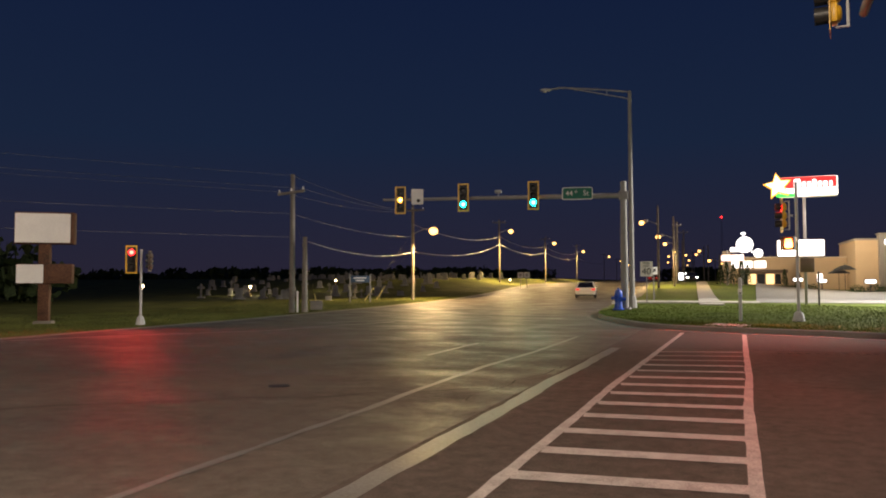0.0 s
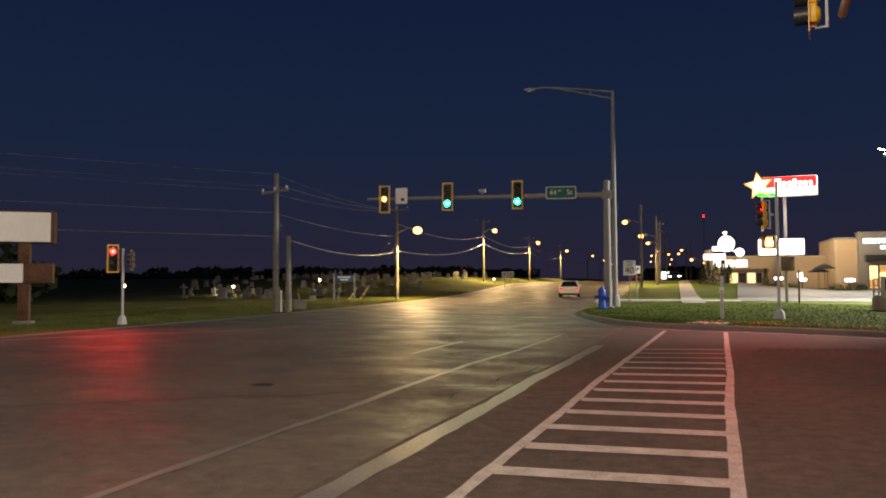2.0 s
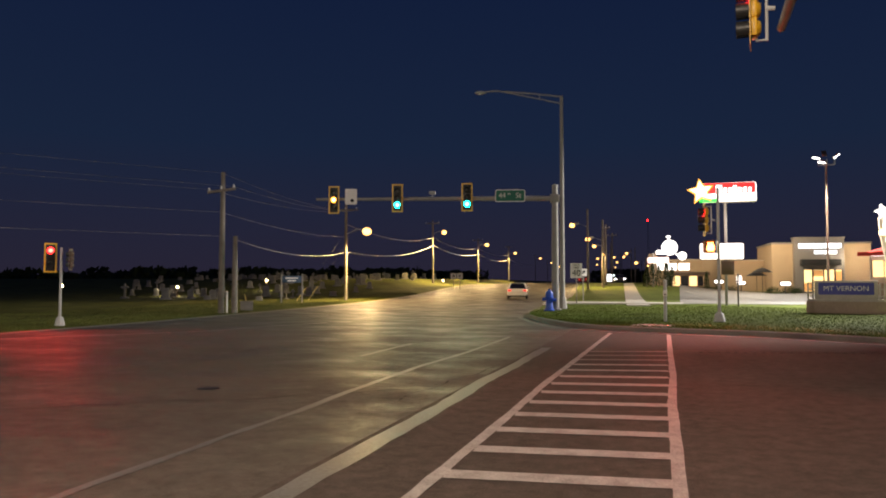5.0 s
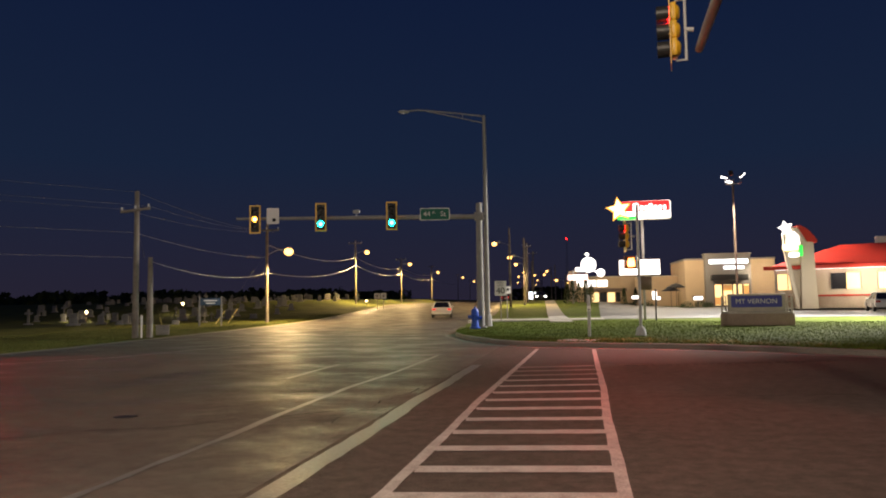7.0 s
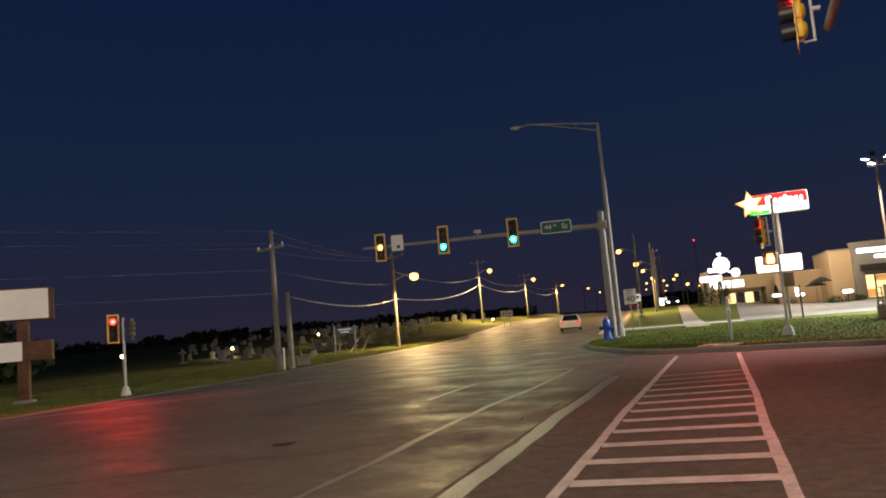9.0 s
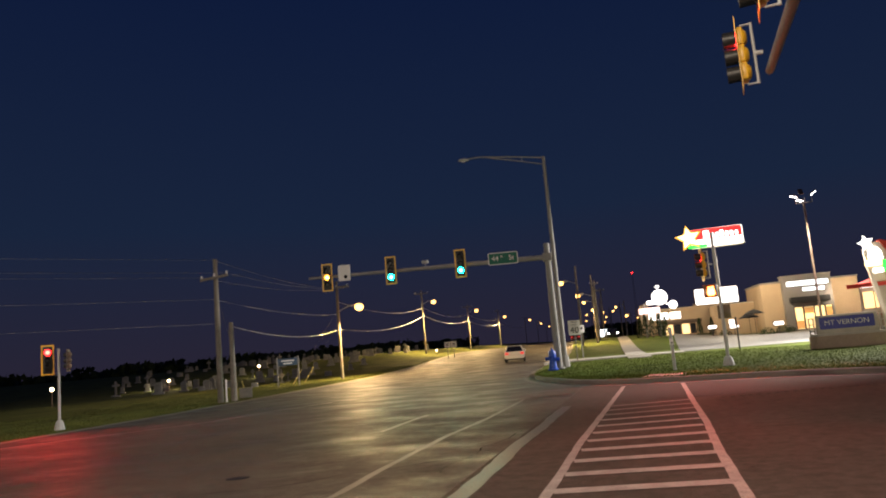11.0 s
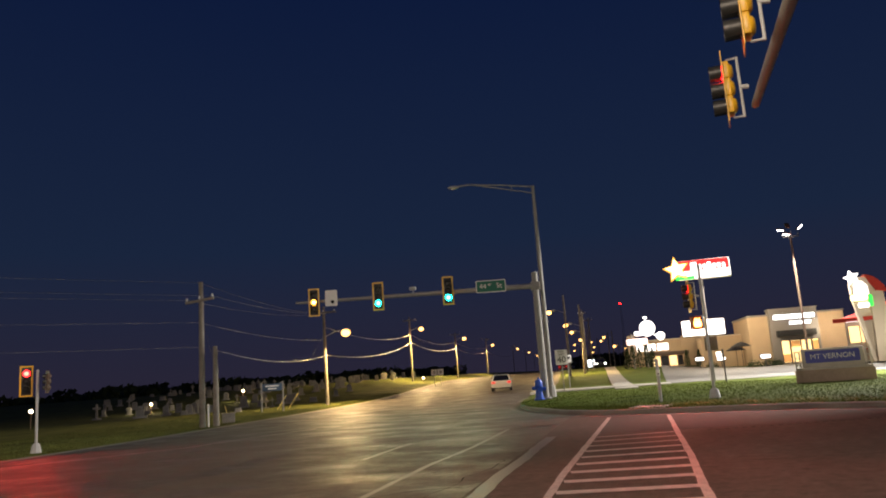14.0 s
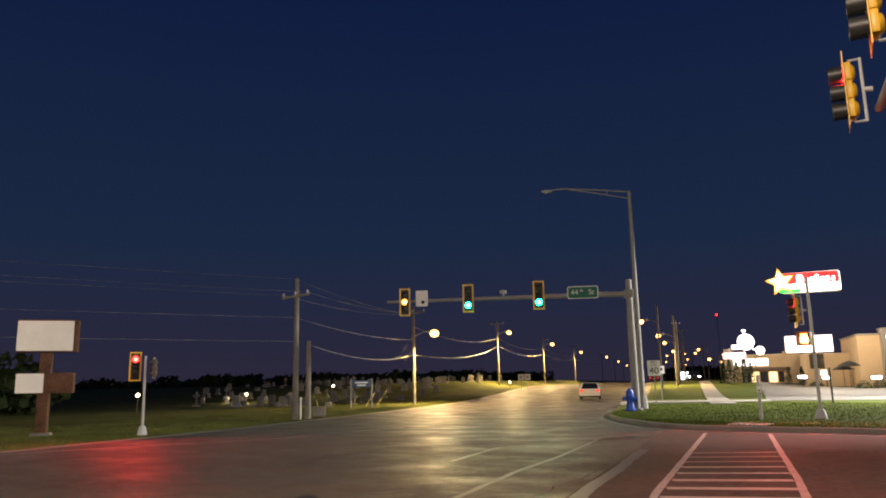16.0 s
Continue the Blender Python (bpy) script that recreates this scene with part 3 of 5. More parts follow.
# ---- utility poles and their lamps ----
def utility_pole(x, y, z, height, lamp_z=None, side=1, cross=1.6, label="weathered wooden utility pole", drop=0.5, tilt=0.0):
    t = thing("utility_pole", (x, y, z), 0, label, "utility pole", "utility poles")
    bm = bmesh.new()
    tube(bm, (0, 0, 0), (0, 0, height), 0.15, 0.1, 12)
    part("pole", bm, M_WOOD, t)
    if cross:
        bm = bmesh.new()
        box(bm, (0, -0.13, height - drop), (cross, 0.1, 0.12), 0, 0.01)
        bmesh.ops.rotate(bm, verts=bm.verts, cent=(0, 0, height - drop), matrix=Matrix.Rotation(radians(-tilt), 3, "Y"))
        ca = part("crossarm", bm, M_WOOD, t)
        for s in (-0.45, 0.0, 0.45):
            bm = bmesh.new()
            lathe(bm, [(0.03, 0), (0.06, 0.04), (0.035, 0.08), (0.055, 0.12), (0.02, 0.16)], (s * cross, -0.13, height - drop + 0.06 + s * cross * math.tan(radians(tilt))), 10)
            part("insulator", bm, M_WHITE, ca)
    if lamp_z:
        bm = bmesh.new()
        tube(bm, (0, 0, lamp_z - 0.3), (side * 1.0, 0, lamp_z + 0.1), 0.03)
        tube(bm, (side * 1.0, 0, lamp_z + 0.1), (side * 1.7, 0, lamp_z + 0.12), 0.03)
        part("lamp_arm", bm, M_ALU, t)
        bm = bmesh.new()
        lathe(bm, [(0.05, 0.0), (0.14, 0.1), (0.17, 0.3), (0.1, 0.5)], (side * 1.6, 0, lamp_z + 0.12), 12, "X")
        lh = part("lamp_head", bm, M_ALU, t)
        bm = bmesh.new()
        ball(bm, (side * 1.85, 0, lamp_z - 0.1), 0.36 if side > 0 else 0.29, 3, (1, 1, 0.85))
        part("bulb", bm, E_SODIUM, lh, "glowing sodium bulb")
    return t


utility_pole(-20.2, 30.7, 0.08, 6.75, None, 1, 1.5, "weathered wooden utility pole with a tilted crossarm", 0.9, 5.0)
utility_pole(-19.8, 31.2, 0.08, 3.7, None, 1, 0, "short bare wooden pole beside a utility pole")
POLES = [(-25.0, 55.8, 0.1, 7.9, 5.72), (-34.4, 109.7, 1.2, 10.1, 8.24), (-36.0, 145.6, 1.45, 9.2, 7.86), (-41.9, 205.8, 1.5, 10.6, 8.5),
         (-46.0, 276.0, 1.5, 10.6, 9.3), (-51, 340, 1.5, 10.6, 9.3), (-58, 420, 1.5, 10.6, 9.3)]
for x, y, z, h, lz in POLES:
    utility_pole(x, y, z, h, lz, 1, 2.2)
for (x, y, z, h, lz), w in zip(POLES[:4], (9500, 19000, 21000, 20000)):
    lamp("sodium_light", x + 1.9, y - 0.1, z + lz - 0.45, w, SODIUM, 0.2, 164, (x + 3.0, y - 1.5, z))

# Lamps and poles along the other side of the main road.
for x, y, h, lz, li in ((-8.6, 89.4, 9.6, 7.75, 0), (-7.25, 94.6, 8.6, 6.2, 9000), (-9.5, 129.5, 9.0, 6.5, 8000), (-11.9, 180, 9.5, 6.9, 0),
                        (-8.0, 200, 9.0, 6.9, 0), (-3.2, 150, 5.2, 4.1, 0), (-19, 250, 9.5, 8.0, 0), (-26, 330, 9.5, 8.0, 0)):
    gz = ground_z(x, y) + 0.2
    utility_pole(x, y, gz, h, lz, -1, 0, "wooden roadside pole with a lit sodium lamp")
    if li:
        lamp("sodium_light", x - 1.9, y - 0.1, gz + lz - 0.45, li, SODIUM, 0.2, 156, (x - 4.0, y - 1.5, gz))
for x, y, h in ((-6.0, 172, 8), (-1.5, 215, 8), (-12.5, 232, 9), (-15, 290, 9), (-8, 300, 9), (-3, 260, 7), (-21, 380, 9)):
    utility_pole(x, y, ground_z(x, y) + 0.2, h, h - 1.2, -1, 0, "far wooden roadside pole with a lit lamp")
utility_pole(-9.0, 140, ground_z(-9, 140) + 0.2, 9.4, None, -1, 1.6)
utility_pole(-7.9, 109, ground_z(-7.9, 109) + 0.2, 8.7, None, -1, 1.2)


# Cables.
def cable(name, pts, sag, r, label, mat=M_WIRE):
    bm = bmesh.new()
    line = [Vector(pts[0])]
    for p, q in zip(pts, pts[1:]):
        p, q = Vector(p), Vector(q)
        line += [p.lerp(q, i / 12) - Vector((0, 0, 4 * sag * (i / 12) * (1 - i / 12))) for i in range(1, 13)]
    prev = None
    for i, c in enumerate(line):
        d = line[min(i + 1, len(line) - 1)] - line[max(i - 1, 0)]
        u = d.cross(Vector((0, 0, 1))).normalized()
        v = u.cross(d).normalized()
        ring = [bm.verts.new(c + r * (u * math.cos(k * 1.0472) + v * math.sin(k * 1.0472))) for k in range(6)]
        if prev:
            for k in range(6):
                bm.faces.new((prev[k], prev[(k + 1) % 6], ring[(k + 1) % 6], ring[k]))
        else:
            bm.faces.new(ring[::-1])
        prev = ring
    bm.faces.new(prev)
    return tagged(part(name, bm, mat), label, "cable", "cables along the road")


A2, A3, A4, A5, A6 = (-24.9, 55.7, 4.05), (-34.3, 109.6, 7.4), (-36.0, 145.5, 7.4), (-41.8, 205.7, 8.2), (-46, 276, 8.4)
cable("cable", [(-19.8, 31.2, 3.6), A2], 0.55, 0.014, "thin sagging cable between wooden poles")
cable("cable", [A2, A3, A4, A5, A6], 0.9, 0.035, "thick sagging bundled cable strung between poles")
cable("cable", [(-24.9, 55.7, 6.3), (-34.3, 109.6, 8.6), (-36.0, 145.5, 8.6), (-41.8, 205.7, 9.5)], 0.9, 0.022, "thin sagging upper cable between poles")
for dx, zz in ((-0.65, 6.0), (0.0, 6.78), (0.65, 6.1)):
    cable("cable", [(-62 + dx, -14, zz + 2.0), (-20.2 + dx, 30.6, zz), (-25.0 + dx, 55.7, 7.4)], 0.3, 0.006, "very thin pale power line from the crossarm")
for zz, ends in ((4.9, [(-25.0, 55.7, 5.3)]), (3.75, [])):
    cable("cable", [(-62, -14, zz + 1.4), (-20.25, 30.6, zz)] + ends, 0.3, 0.007, "thin pale telephone line between wooden poles")
for a, b in (((-24.7, 55.7, 6.0), (-26.2, 49.5, 0.1)), ((-24.7, 55.7, 5.0), (-26.5, 52.0, 0.1)), ((-20.2, 30.7, 5.2), (-23.6, 38.6, 0.1))):
    g = thing("guy_wire", b, 0, "thin steel guy wire with a yellow guard", "guy wire", "guy wires")
    v = Vector(a) - Vector(b)
    bm = bmesh.new()
    tube(bm, (0, 0, 0), v, 0.006, None, 6)
    part("wire", bm, M_DARK, g)
    bm = bmesh.new()
    tube(bm, v.normalized() * 0.1, v.normalized() * 1.5, 0.028, None, 8)
    part("guard", bm, M_GUARD, g, "dull yellow plastic guard")

# ---- signs on the long arm ----
def panel(bm, w, h, r=0.05, d0=0.0, d1=0.02, c=(0, 0)):
    """A round-cornered upright sheet that faces -y."""
    out = []
    for sx, sz, a0 in ((1, 1, 0), (-1, 1, 90), (-1, -1, 180), (1, -1, 270)):
        for k in range(4):
            a = radians(a0 + 30 * k)
            out.append((c[0] + sx * (w / 2 - r) + r * math.cos(a), c[1] + sz * (h / 2 - r) + r * math.sin(a)))
    prism(bm, out, d0, d1, UPRIGHT)


FACE = UPRIGHT   # flat words stand up and face -y
st = thing("street_name_sign", (-7.32, 36.28, 5.92), 12, "green street name sign with white letters on the mast arm", "street sign")
bm = bmesh.new()
panel(bm, 1.5, 0.62, 0.08, 0, 0.02)
part("border", bm, M_WHITE, st)
bm = bmesh.new()
panel(bm, 1.42, 0.54, 0.06, 0.02, 0.026)
part("sheet", bm, M_GREEN, st)
lettering("lettering", "44", 0.36, Matrix.Translation((-0.40, -0.034, 0.0)) @ FACE, M_WHITE, st)
lettering("lettering", "th", 0.19, Matrix.Translation((-0.06, -0.034, 0.09)) @ FACE, M_WHITE, st)
lettering("lettering", "St", 0.36, Matrix.Translation((0.42, -0.034, 0.0)) @ FACE, M_WHITE, st)
bm = bmesh.new()
for sx in (-0.45, 0.45):
    box(bm, (sx, 0.06, 0), (0.06, 0.13, 0.5), 0, 0.01)
part("bracket", bm, M_ALU, st)

ws = thing("lane_control_sign", (-15.42, 35.0, 5.98), 15, "plain white sign with a small dark symbol on the mast arm", "traffic sign")
bm = bmesh.new()
panel(bm, 0.62, 0.82, 0.05)
part("sheet", bm, M_WHITE, ws)
bm = bmesh.new()
lathe(bm, [(0.09, 0.0), (0.09, 0.006)], (0.06, -0.03, -0.2), 14, "Y")
part("symbol", bm, M_BLACK, ws)
bm = bmesh.new()
box(bm, (0, 0.09, 0), (0.08, 0.17, 0.3), 0, 0.01)
part("bracket", bm, M_ALU, ws)
dt = thing("vehicle_sensor", (-11.3, 35.9, 5.95), 12, "small grey camera sensor standing on the mast arm", "sensor")
bm = bmesh.new()
box(bm, (0, -0.05, 0.2), (0.34, 0.24, 0.16), 0, 0.03)
part("body", bm, M_ALU, dt)
bm = bmesh.new()
tube(bm, (0, 0, -0.1), (0, 0, 0.16), 0.025)
part("stem", bm, M_ALU, dt)

# ---- corner: hydrant, push-button post, walk signal ----
hy = thing("fire_hydrant", (-5.32, 35.9, 0.2), 20, "bright blue cast-iron fire hydrant on the lawn corner", "fire hydrant")
hy.scale = (1.25, 1.25, 1.12)
bm = bmesh.new()
lathe(bm, [(0.21, 0.0), (0.21, 0.05), (0.16, 0.08), (0.135, 0.30), (0.12, 0.52), (0.16, 0.55), (0.16, 0.62), (0.145, 0.64), (0.145, 0.76), (0.10, 0.85), (0.03, 0.88)])
part("barrel", bm, M_BLUE, hy)
bm = bmesh.new()
lathe(bm, [(0.035, 0.85), (0.035, 0.94), (0.01, 0.945)], n=6)
part("operating_nut", bm, M_BLUE, hy)
for rz, r, zz in ((0, 0.07, 0.46), (160, 0.075, 0.50), (-90, 0.1, 0.44)):
    bm = bmesh.new()
    a = radians(rz)
    d = Vector((math.cos(a), math.sin(a), 0))
    tube(bm, d * 0.08 + Vector((0, 0, zz)), d * 0.22 + Vector((0, 0, zz)), r * 0.85)
    tube(bm, d * 0.2 + Vector((0, 0, zz)), d * 0.26 + Vector((0, 0, zz)), r)
    part("nozzle_cap", bm, M_BLUE, hy)

pb = thing("push_button_post", (0.06, 27.2, 0.17), 0, "short grey push-button post at the crossing", "post")
bm = bmesh.new()
tube(bm, (0, 0, 0), (0, 0, 1.45), 0.055, None, 12)
lathe(bm, [(0.06, 1.44), (0.05, 1.49), (0.01, 1.51)], n=12)
part("post", bm, M_ALU, pb)
bm = bmesh.new()
box(bm, (0, -0.07, 1.02), (0.13, 0.05, 0.2), 0, 0.01)
part("button_box", bm, M_WHITE, pb)
bm = bmesh.new()
tube(bm, (0, -0.09, 0.98), (0, -0.12, 0.98), 0.03)
part("button", bm, M_BLACK, pb)
bm = bmesh.new()
prism(bm, [(-1.05, 24.75), (0.15, 24.3), (0.35, 25.4), (-0.75, 25.9)], 0.10, 0.178)
setting("pavement_ramp", bm, M_CONC, "small concrete kerb ramp at the end of the crossing", "ramp")

wk = thing("walk_signal", (1.62, 27.45, 2.82), -20, "boxy pedestrian signal glowing red on the corner post", "pedestrian signal")
bm = bmesh.new()
box(bm, (0, 0.08, 0), (0.42, 0.2, 0.44), 0, 0.03)
part("housing", bm, M_YELLOW, wk)
bm = bmesh.new()
panel(bm, 0.34, 0.36, 0.03, 0.024, 0.032)
part("face", bm, M_BLACK, wk)
bm = bmesh.new()
panel(bm, 0.26, 0.22, 0.05, 0.034, 0.040, (0, -0.04))
for k in range(4):
    panel(bm, 0.04, 0.11, 0.015, 0.034, 0.040, (-0.08 + k * 0.053, 0.11))
part("symbol", bm, glow("lit_walk_symbol", (1.0, 0.16, 0.035), 24), wk, "lit orange-red stop symbol")
bm = bmesh.new()
for sx in (-0.215, 0.215):
    box(bm, (sx, -0.1, 0), (0.012, 0.2, 0.44))
box(bm, (0, -0.1, 0.225), (0.44, 0.2, 0.012))
part("visor", bm, M_DARK, wk)
bm = bmesh.new()
tube(bm, (0.0, 0.15, 0), (0.26, 0.17, 0), 0.03)
part("bracket", bm, M_ALU, wk)
lens_light("red_corner_light", 1.25, 27.2, 3.6, (0.5, 15, 0), 1500, (1.0, 0.10, 0.05), 112)
lens_light("red_near_light", 0.85, 12.7, 6.25, (-1.5, 7, 0), 420, (1.0, 0.05, 0.02), 92)

# Speed limit sign and the sign behind it.
def post_sign(name, at, rz, w, h, zc, label):
    t = thing(name, at, rz, label, "traffic sign", "roadside signs")
    bm = bmesh.new()
    box(bm, (0, 0.035, (zc + h / 2) / 2), (0.06, 0.035, zc + h / 2), 0, 0.006)
    part("post", bm, M_GALV, t)
    bm = bmesh.new()
    panel(bm, w, h, 0.04, 0.0, 0.012, (0, zc))
    part("sheet", bm, M_WHITE, t)
    return t


sl = post_sign("speed_limit_sign", (-5.1, 45.7, 0.28), 6, 0.72, 0.9, 2.02, "white speed limit sign with black numerals on a post")
lettering("lettering", "SPEED", 0.15, Matrix.Translation((0, -0.018, 2.36)) @ FACE, M_BLACK, sl)
lettering("lettering", "LIMIT", 0.15, Matrix.Translation((0, -0.018, 2.19)) @ FACE, M_BLACK, sl)
lettering("lettering", "40", 0.54, Matrix.Translation((0, -0.018, 1.86)) @ FACE, M_BLACK, sl)
s2 = post_sign("route_arrow_sign", (-5.15, 50.2, 0.3), 6, 0.5, 0.5, 1.95, "small white sign with a dark arrow on a post")
bm = bmesh.new()
prism(bm, [(-0.14, -0.11), (-0.09, -0.16), (0.06, 0.0), (0.11, -0.06), (0.16, 0.14), (-0.05, 0.1), (0.015, 0.05)], 0.016, 0.02, Matrix.Translation((0, 0, 1.95)) @ UPRIGHT)
part("arrow", bm, M_BLACK, s2)
for off in (-0.42, 0.42):
    rs = post_sign("route_shield_sign", (-25.6 + off, 92.0, left_z(-25.6, 92.0) - 0.02), 12, 0.74, 0.74, 1.75, "white route shield sign on a post beside the road")
    bm = bmesh.new()
    for k in range(2):
        panel(bm, 0.3, 0.09, 0.02, 0.014, 0.018, (0, 1.85 - k * 0.18))
    part("bars", bm, M_BLACK, rs)

# ---- far side: blank sign, cabinet, cemetery ----
bs = thing("blank_pylon_sign", (-22.98, 19.12, 0.0), 38, "blank white two-panel sign on a rusty brown steel pole", "pylon sign")
bm = bmesh.new()
box(bm, (0.02, 0.12, 1.5), (0.36, 0.34, 3.0), 0, 0.02)
part("pole", bm, M_RUST, bs)
bm = bmesh.new()
box(bm, (0.02, 0.12, 0.10), (0.62, 0.56, 0.2), 0, 0.05)
part("footing", bm, M_KERB, bs)
bm = bmesh.new()
box(bm, (0.03, 0.12, 3.5), (1.92, 0.46, 1.14), 0, 0.02)
part("upper_cabinet", bm, M_RUST, bs)
bm = bmesh.new()
panel(bm, 1.78, 1.04, 0.03, 0.112, 0.122, (-0.02, 3.5))
part("upper_face", bm, M_WHITE, bs, "blank white sign face")
bm = bmesh.new()
box(bm, (0.05, 0.12, 1.87), (1.78, 0.46, 0.70), 0, 0.02)
part("lower_cabinet", bm, M_RUST, bs)
bm = bmesh.new()
panel(bm, 0.86, 0.66, 0.03, 0.112, 0.122, (-0.41, 1.87))
part("lower_face", bm, M_WHITE, bs, "blank white sign face")

cb = thing("utility_cabinet", (-20.6, 33.6, 0.08), 30, "pale low utility cabinet in the verge grass", "utility cabinet")
bm = bmesh.new()
box(bm, (0, 0, 0.24), (0.62, 0.5, 0.44), 0, 0.03)
part("body", bm, M_STONE, cb)
bm = bmesh.new()
box(bm, (0, 0, 0.485), (0.68, 0.56, 0.05), 0, 0.015)
part("lid", bm, M_STONE, cb)
mk = thing("cable_marker", (-20.02, 30.9, 0.08), 0, "thin white cable marker post beside the pole", "marker post")
bm = bmesh.new()
tube(bm, (0, 0, 0), (0, 0, 0.95), 0.045, None, 10)
lathe(bm, [(0.05, 0.94), (0.05, 1.0), (0.02, 1.04)], n=10)
part("post", bm, M_WHITE, mk)
cs = thing("cemetery_sign", (-25.2, 47.0, 0.09), 25, "blue-grey cemetery name board between two posts", "sign")
for sx in (-0.72, 0.72):
    bm = bmesh.new()
    box(bm, (sx, 0, 1.02), (0.1, 0.1, 2.04), 0, 0.01)
    part("post", bm, M_STONE, cs)
bm = bmesh.new()
box(bm, (0, 0, 1.68), (1.34, 0.06, 0.5), 0, 0.01)
part("board", bm, surface("faded_blue_board", (0.06, 0.10, 0.16), 0.6, 0, 0.15, 2.0, 0.1, 20.0), cs)
bm = bmesh.new()
for k, w in enumerate((0.9, 0.6)):
    panel(bm, w, 0.09, 0.02, 0.034, 0.04, (0, 1.76 - k * 0.18))
part("bars", bm, M_WHITE, cs)


def gravestone(kind):
    t = thing("gravestone", (0, 0, 0), 0, ("upright pale granite gravestone on a low base", "rounded grey gravestone on a low base",
              "stone cross gravestone on a stepped base", "low wide granite gravestone")[kind], "gravestone", "gravestones")
    bm = bmesh.new()
    box(bm, (0, 0, 0.08), (0.9 if kind != 2 else 0.7, 0.4, 0.18), 0, 0.02)
    part("base", bm, M_GRAVE, t)
    bm = bmesh.new()
    if kind == 0:
        box(bm, (0, 0, 0.55), (0.6, 0.2, 0.8), 0, 0.03)
    elif kind == 1:
        prism(bm, [(-0.28, 0.16), (0.28, 0.16), (0.28, 0.7)] + [(0.28 * math.cos(radians(a)), 0.7 + 0.22 * math.sin(radians(a))) for a in range(20, 161, 20)] + [(-0.28, 0.7)],
              -0.09, 0.09, UPRIGHT)
    elif kind == 2:
        box(bm, (0, 0, 0.75), (0.18, 0.16, 1.2), 0, 0.02)
        box(bm, (0, 0, 1.0), (0.62, 0.14, 0.18), 0, 0.02)
    else:
        box(bm, (0, 0, 0.36), (0.78, 0.24, 0.42), 0, 0.04)
    part("stone", bm, M_GRAVE, t)
    return t


rnd = random.Random(4)
firsts = [gravestone(k) for k in range(4)]
spots = []
for k in range(190):
    y = rnd.uniform(50, 130)
    x = left_edge(y) - rnd.uniform(7, 48)
    if x < -28 and y > 52 and x / y > -0.86:
        spots.append((x, y))
for k, (x, y) in enumerate(spots):
    m = Matrix.Translation((x, y, left_z(x, y) - 0.015)) @ Matrix.Rotation(radians(rnd.gauss(20, 8)), 4, "Z")
    if k < 4:
        firsts[k].matrix_basis = m
    else:
        g = copy_thing(firsts[rnd.choice((0, 0, 1, 1, 3, 2))], m)
        sc = rnd.uniform(0.6, 1.1)
        g.scale = (sc, sc, sc)


def garden_lamp(x, y, h, w):
    z = left_z(x, y) - 0.01
    t = thing("cemetery_lamp", (x, y, z), 0, "small lit lamp on a low post among graves", "garden lamp", "cemetery lamps")
    bm = bmesh.new()
    tube(bm, (0, 0, 0), (0, 0, h - 0.1), 0.035)
    part("post", bm, M_BROWN, t)
    bm = bmesh.new()
    ball(bm, (0, 0, h), 0.14)
    part("globe", bm, glow("small_lamp_globe", (1.0, 0.72, 0.42), 9), t, "glowing globe")
    lamp("cemetery_light", x, y - 0.3, z + h + 0.25, w, (1.0, 0.8, 0.5), 0.1)


garden_lamp(-47.5, 64.4, 0.9, 350)
garden_lamp(-45.1, 77.9, 1.2, 250)
garden_lamp(-40.5, 42.0, 1.2, 10)
garden_lamp(-32.2, 108, 0.7, 40)

# Woods behind the cemetery and along the road.
def woods(name, n, place, size, label):
    r = random.Random(9)
    verts, faces = [], []
    for k in range(n):
        c, rad, h = place(r)
        cx, cy, cz = c
        for j in range(110):
            a, b = r.uniform(0, 2 * math.pi), r.uniform(-0.9, 1)
            q = rad * r.uniform(0.55, 1.08) * math.sqrt(max(0.0, 1 - b * b * 0.9))
            p = Vector((cx + q * math.cos(a), cy + q * math.sin(a), cz + h * (0.52 + 0.48 * b)))
            s = size * r.uniform(0.5, 1.4)
            u = Vector((r.gauss(0, 1), r.gauss(0, 1), r.gauss(0, 1))).normalized() * s
            w = Vector((r.gauss(0, 1), r.gauss(0, 1), r.gauss(0, 1))).normalized() * s
            i = len(verts)
            verts += [p - u, p + w, p + u, p - w]
            faces.append((i, i + 1, i + 2, i + 3))
    me = bpy.data.meshes.new(name)
    me.from_pydata([tuple(v) for v in verts], [], faces)
    me.materials.append(M_LEAF)
    return tagged(new(name, me), label, "trees", "", "stuff")


def far_wood(r):
    y = r.uniform(120, 420)
    return (left_edge(y) - r.uniform(34, 110), y, ground_z(-50, y)), r.uniform(3, 6), r.uniform(1.8, 3.6) + 0.011 * (y - 120)


def left_wood(r):
    return (r.uniform(-75, -46), r.uniform(20, 44), 0.0), r.uniform(2.2, 4), r.uniform(2.6, 4.6)


def long_wood(r):
    return (r.uniform(-220, -110), r.uniform(60, 330), 0.0), r.uniform(4, 8), r.uniform(1.8, 3.4)


def road_wood(r):
    y = r.uniform(400, 470)
    return (right_edge(y) + r.uniform(4, 60), y, 1.3), r.uniform(4, 7), r.uniform(4.5, 8.5)


woods("far_woods", 170, far_wood, 0.75, "dark leafy tree belt behind the cemetery")
woods("roadside_woods", 60, road_wood, 0.9, "dark leafy trees closing the far road")
woods("left_woods", 40, left_wood, 0.45, "dark leafy thicket behind the blank sign")
woods("distant_woods", 110, long_wood, 1.0, "distant black tree line on the horizon")

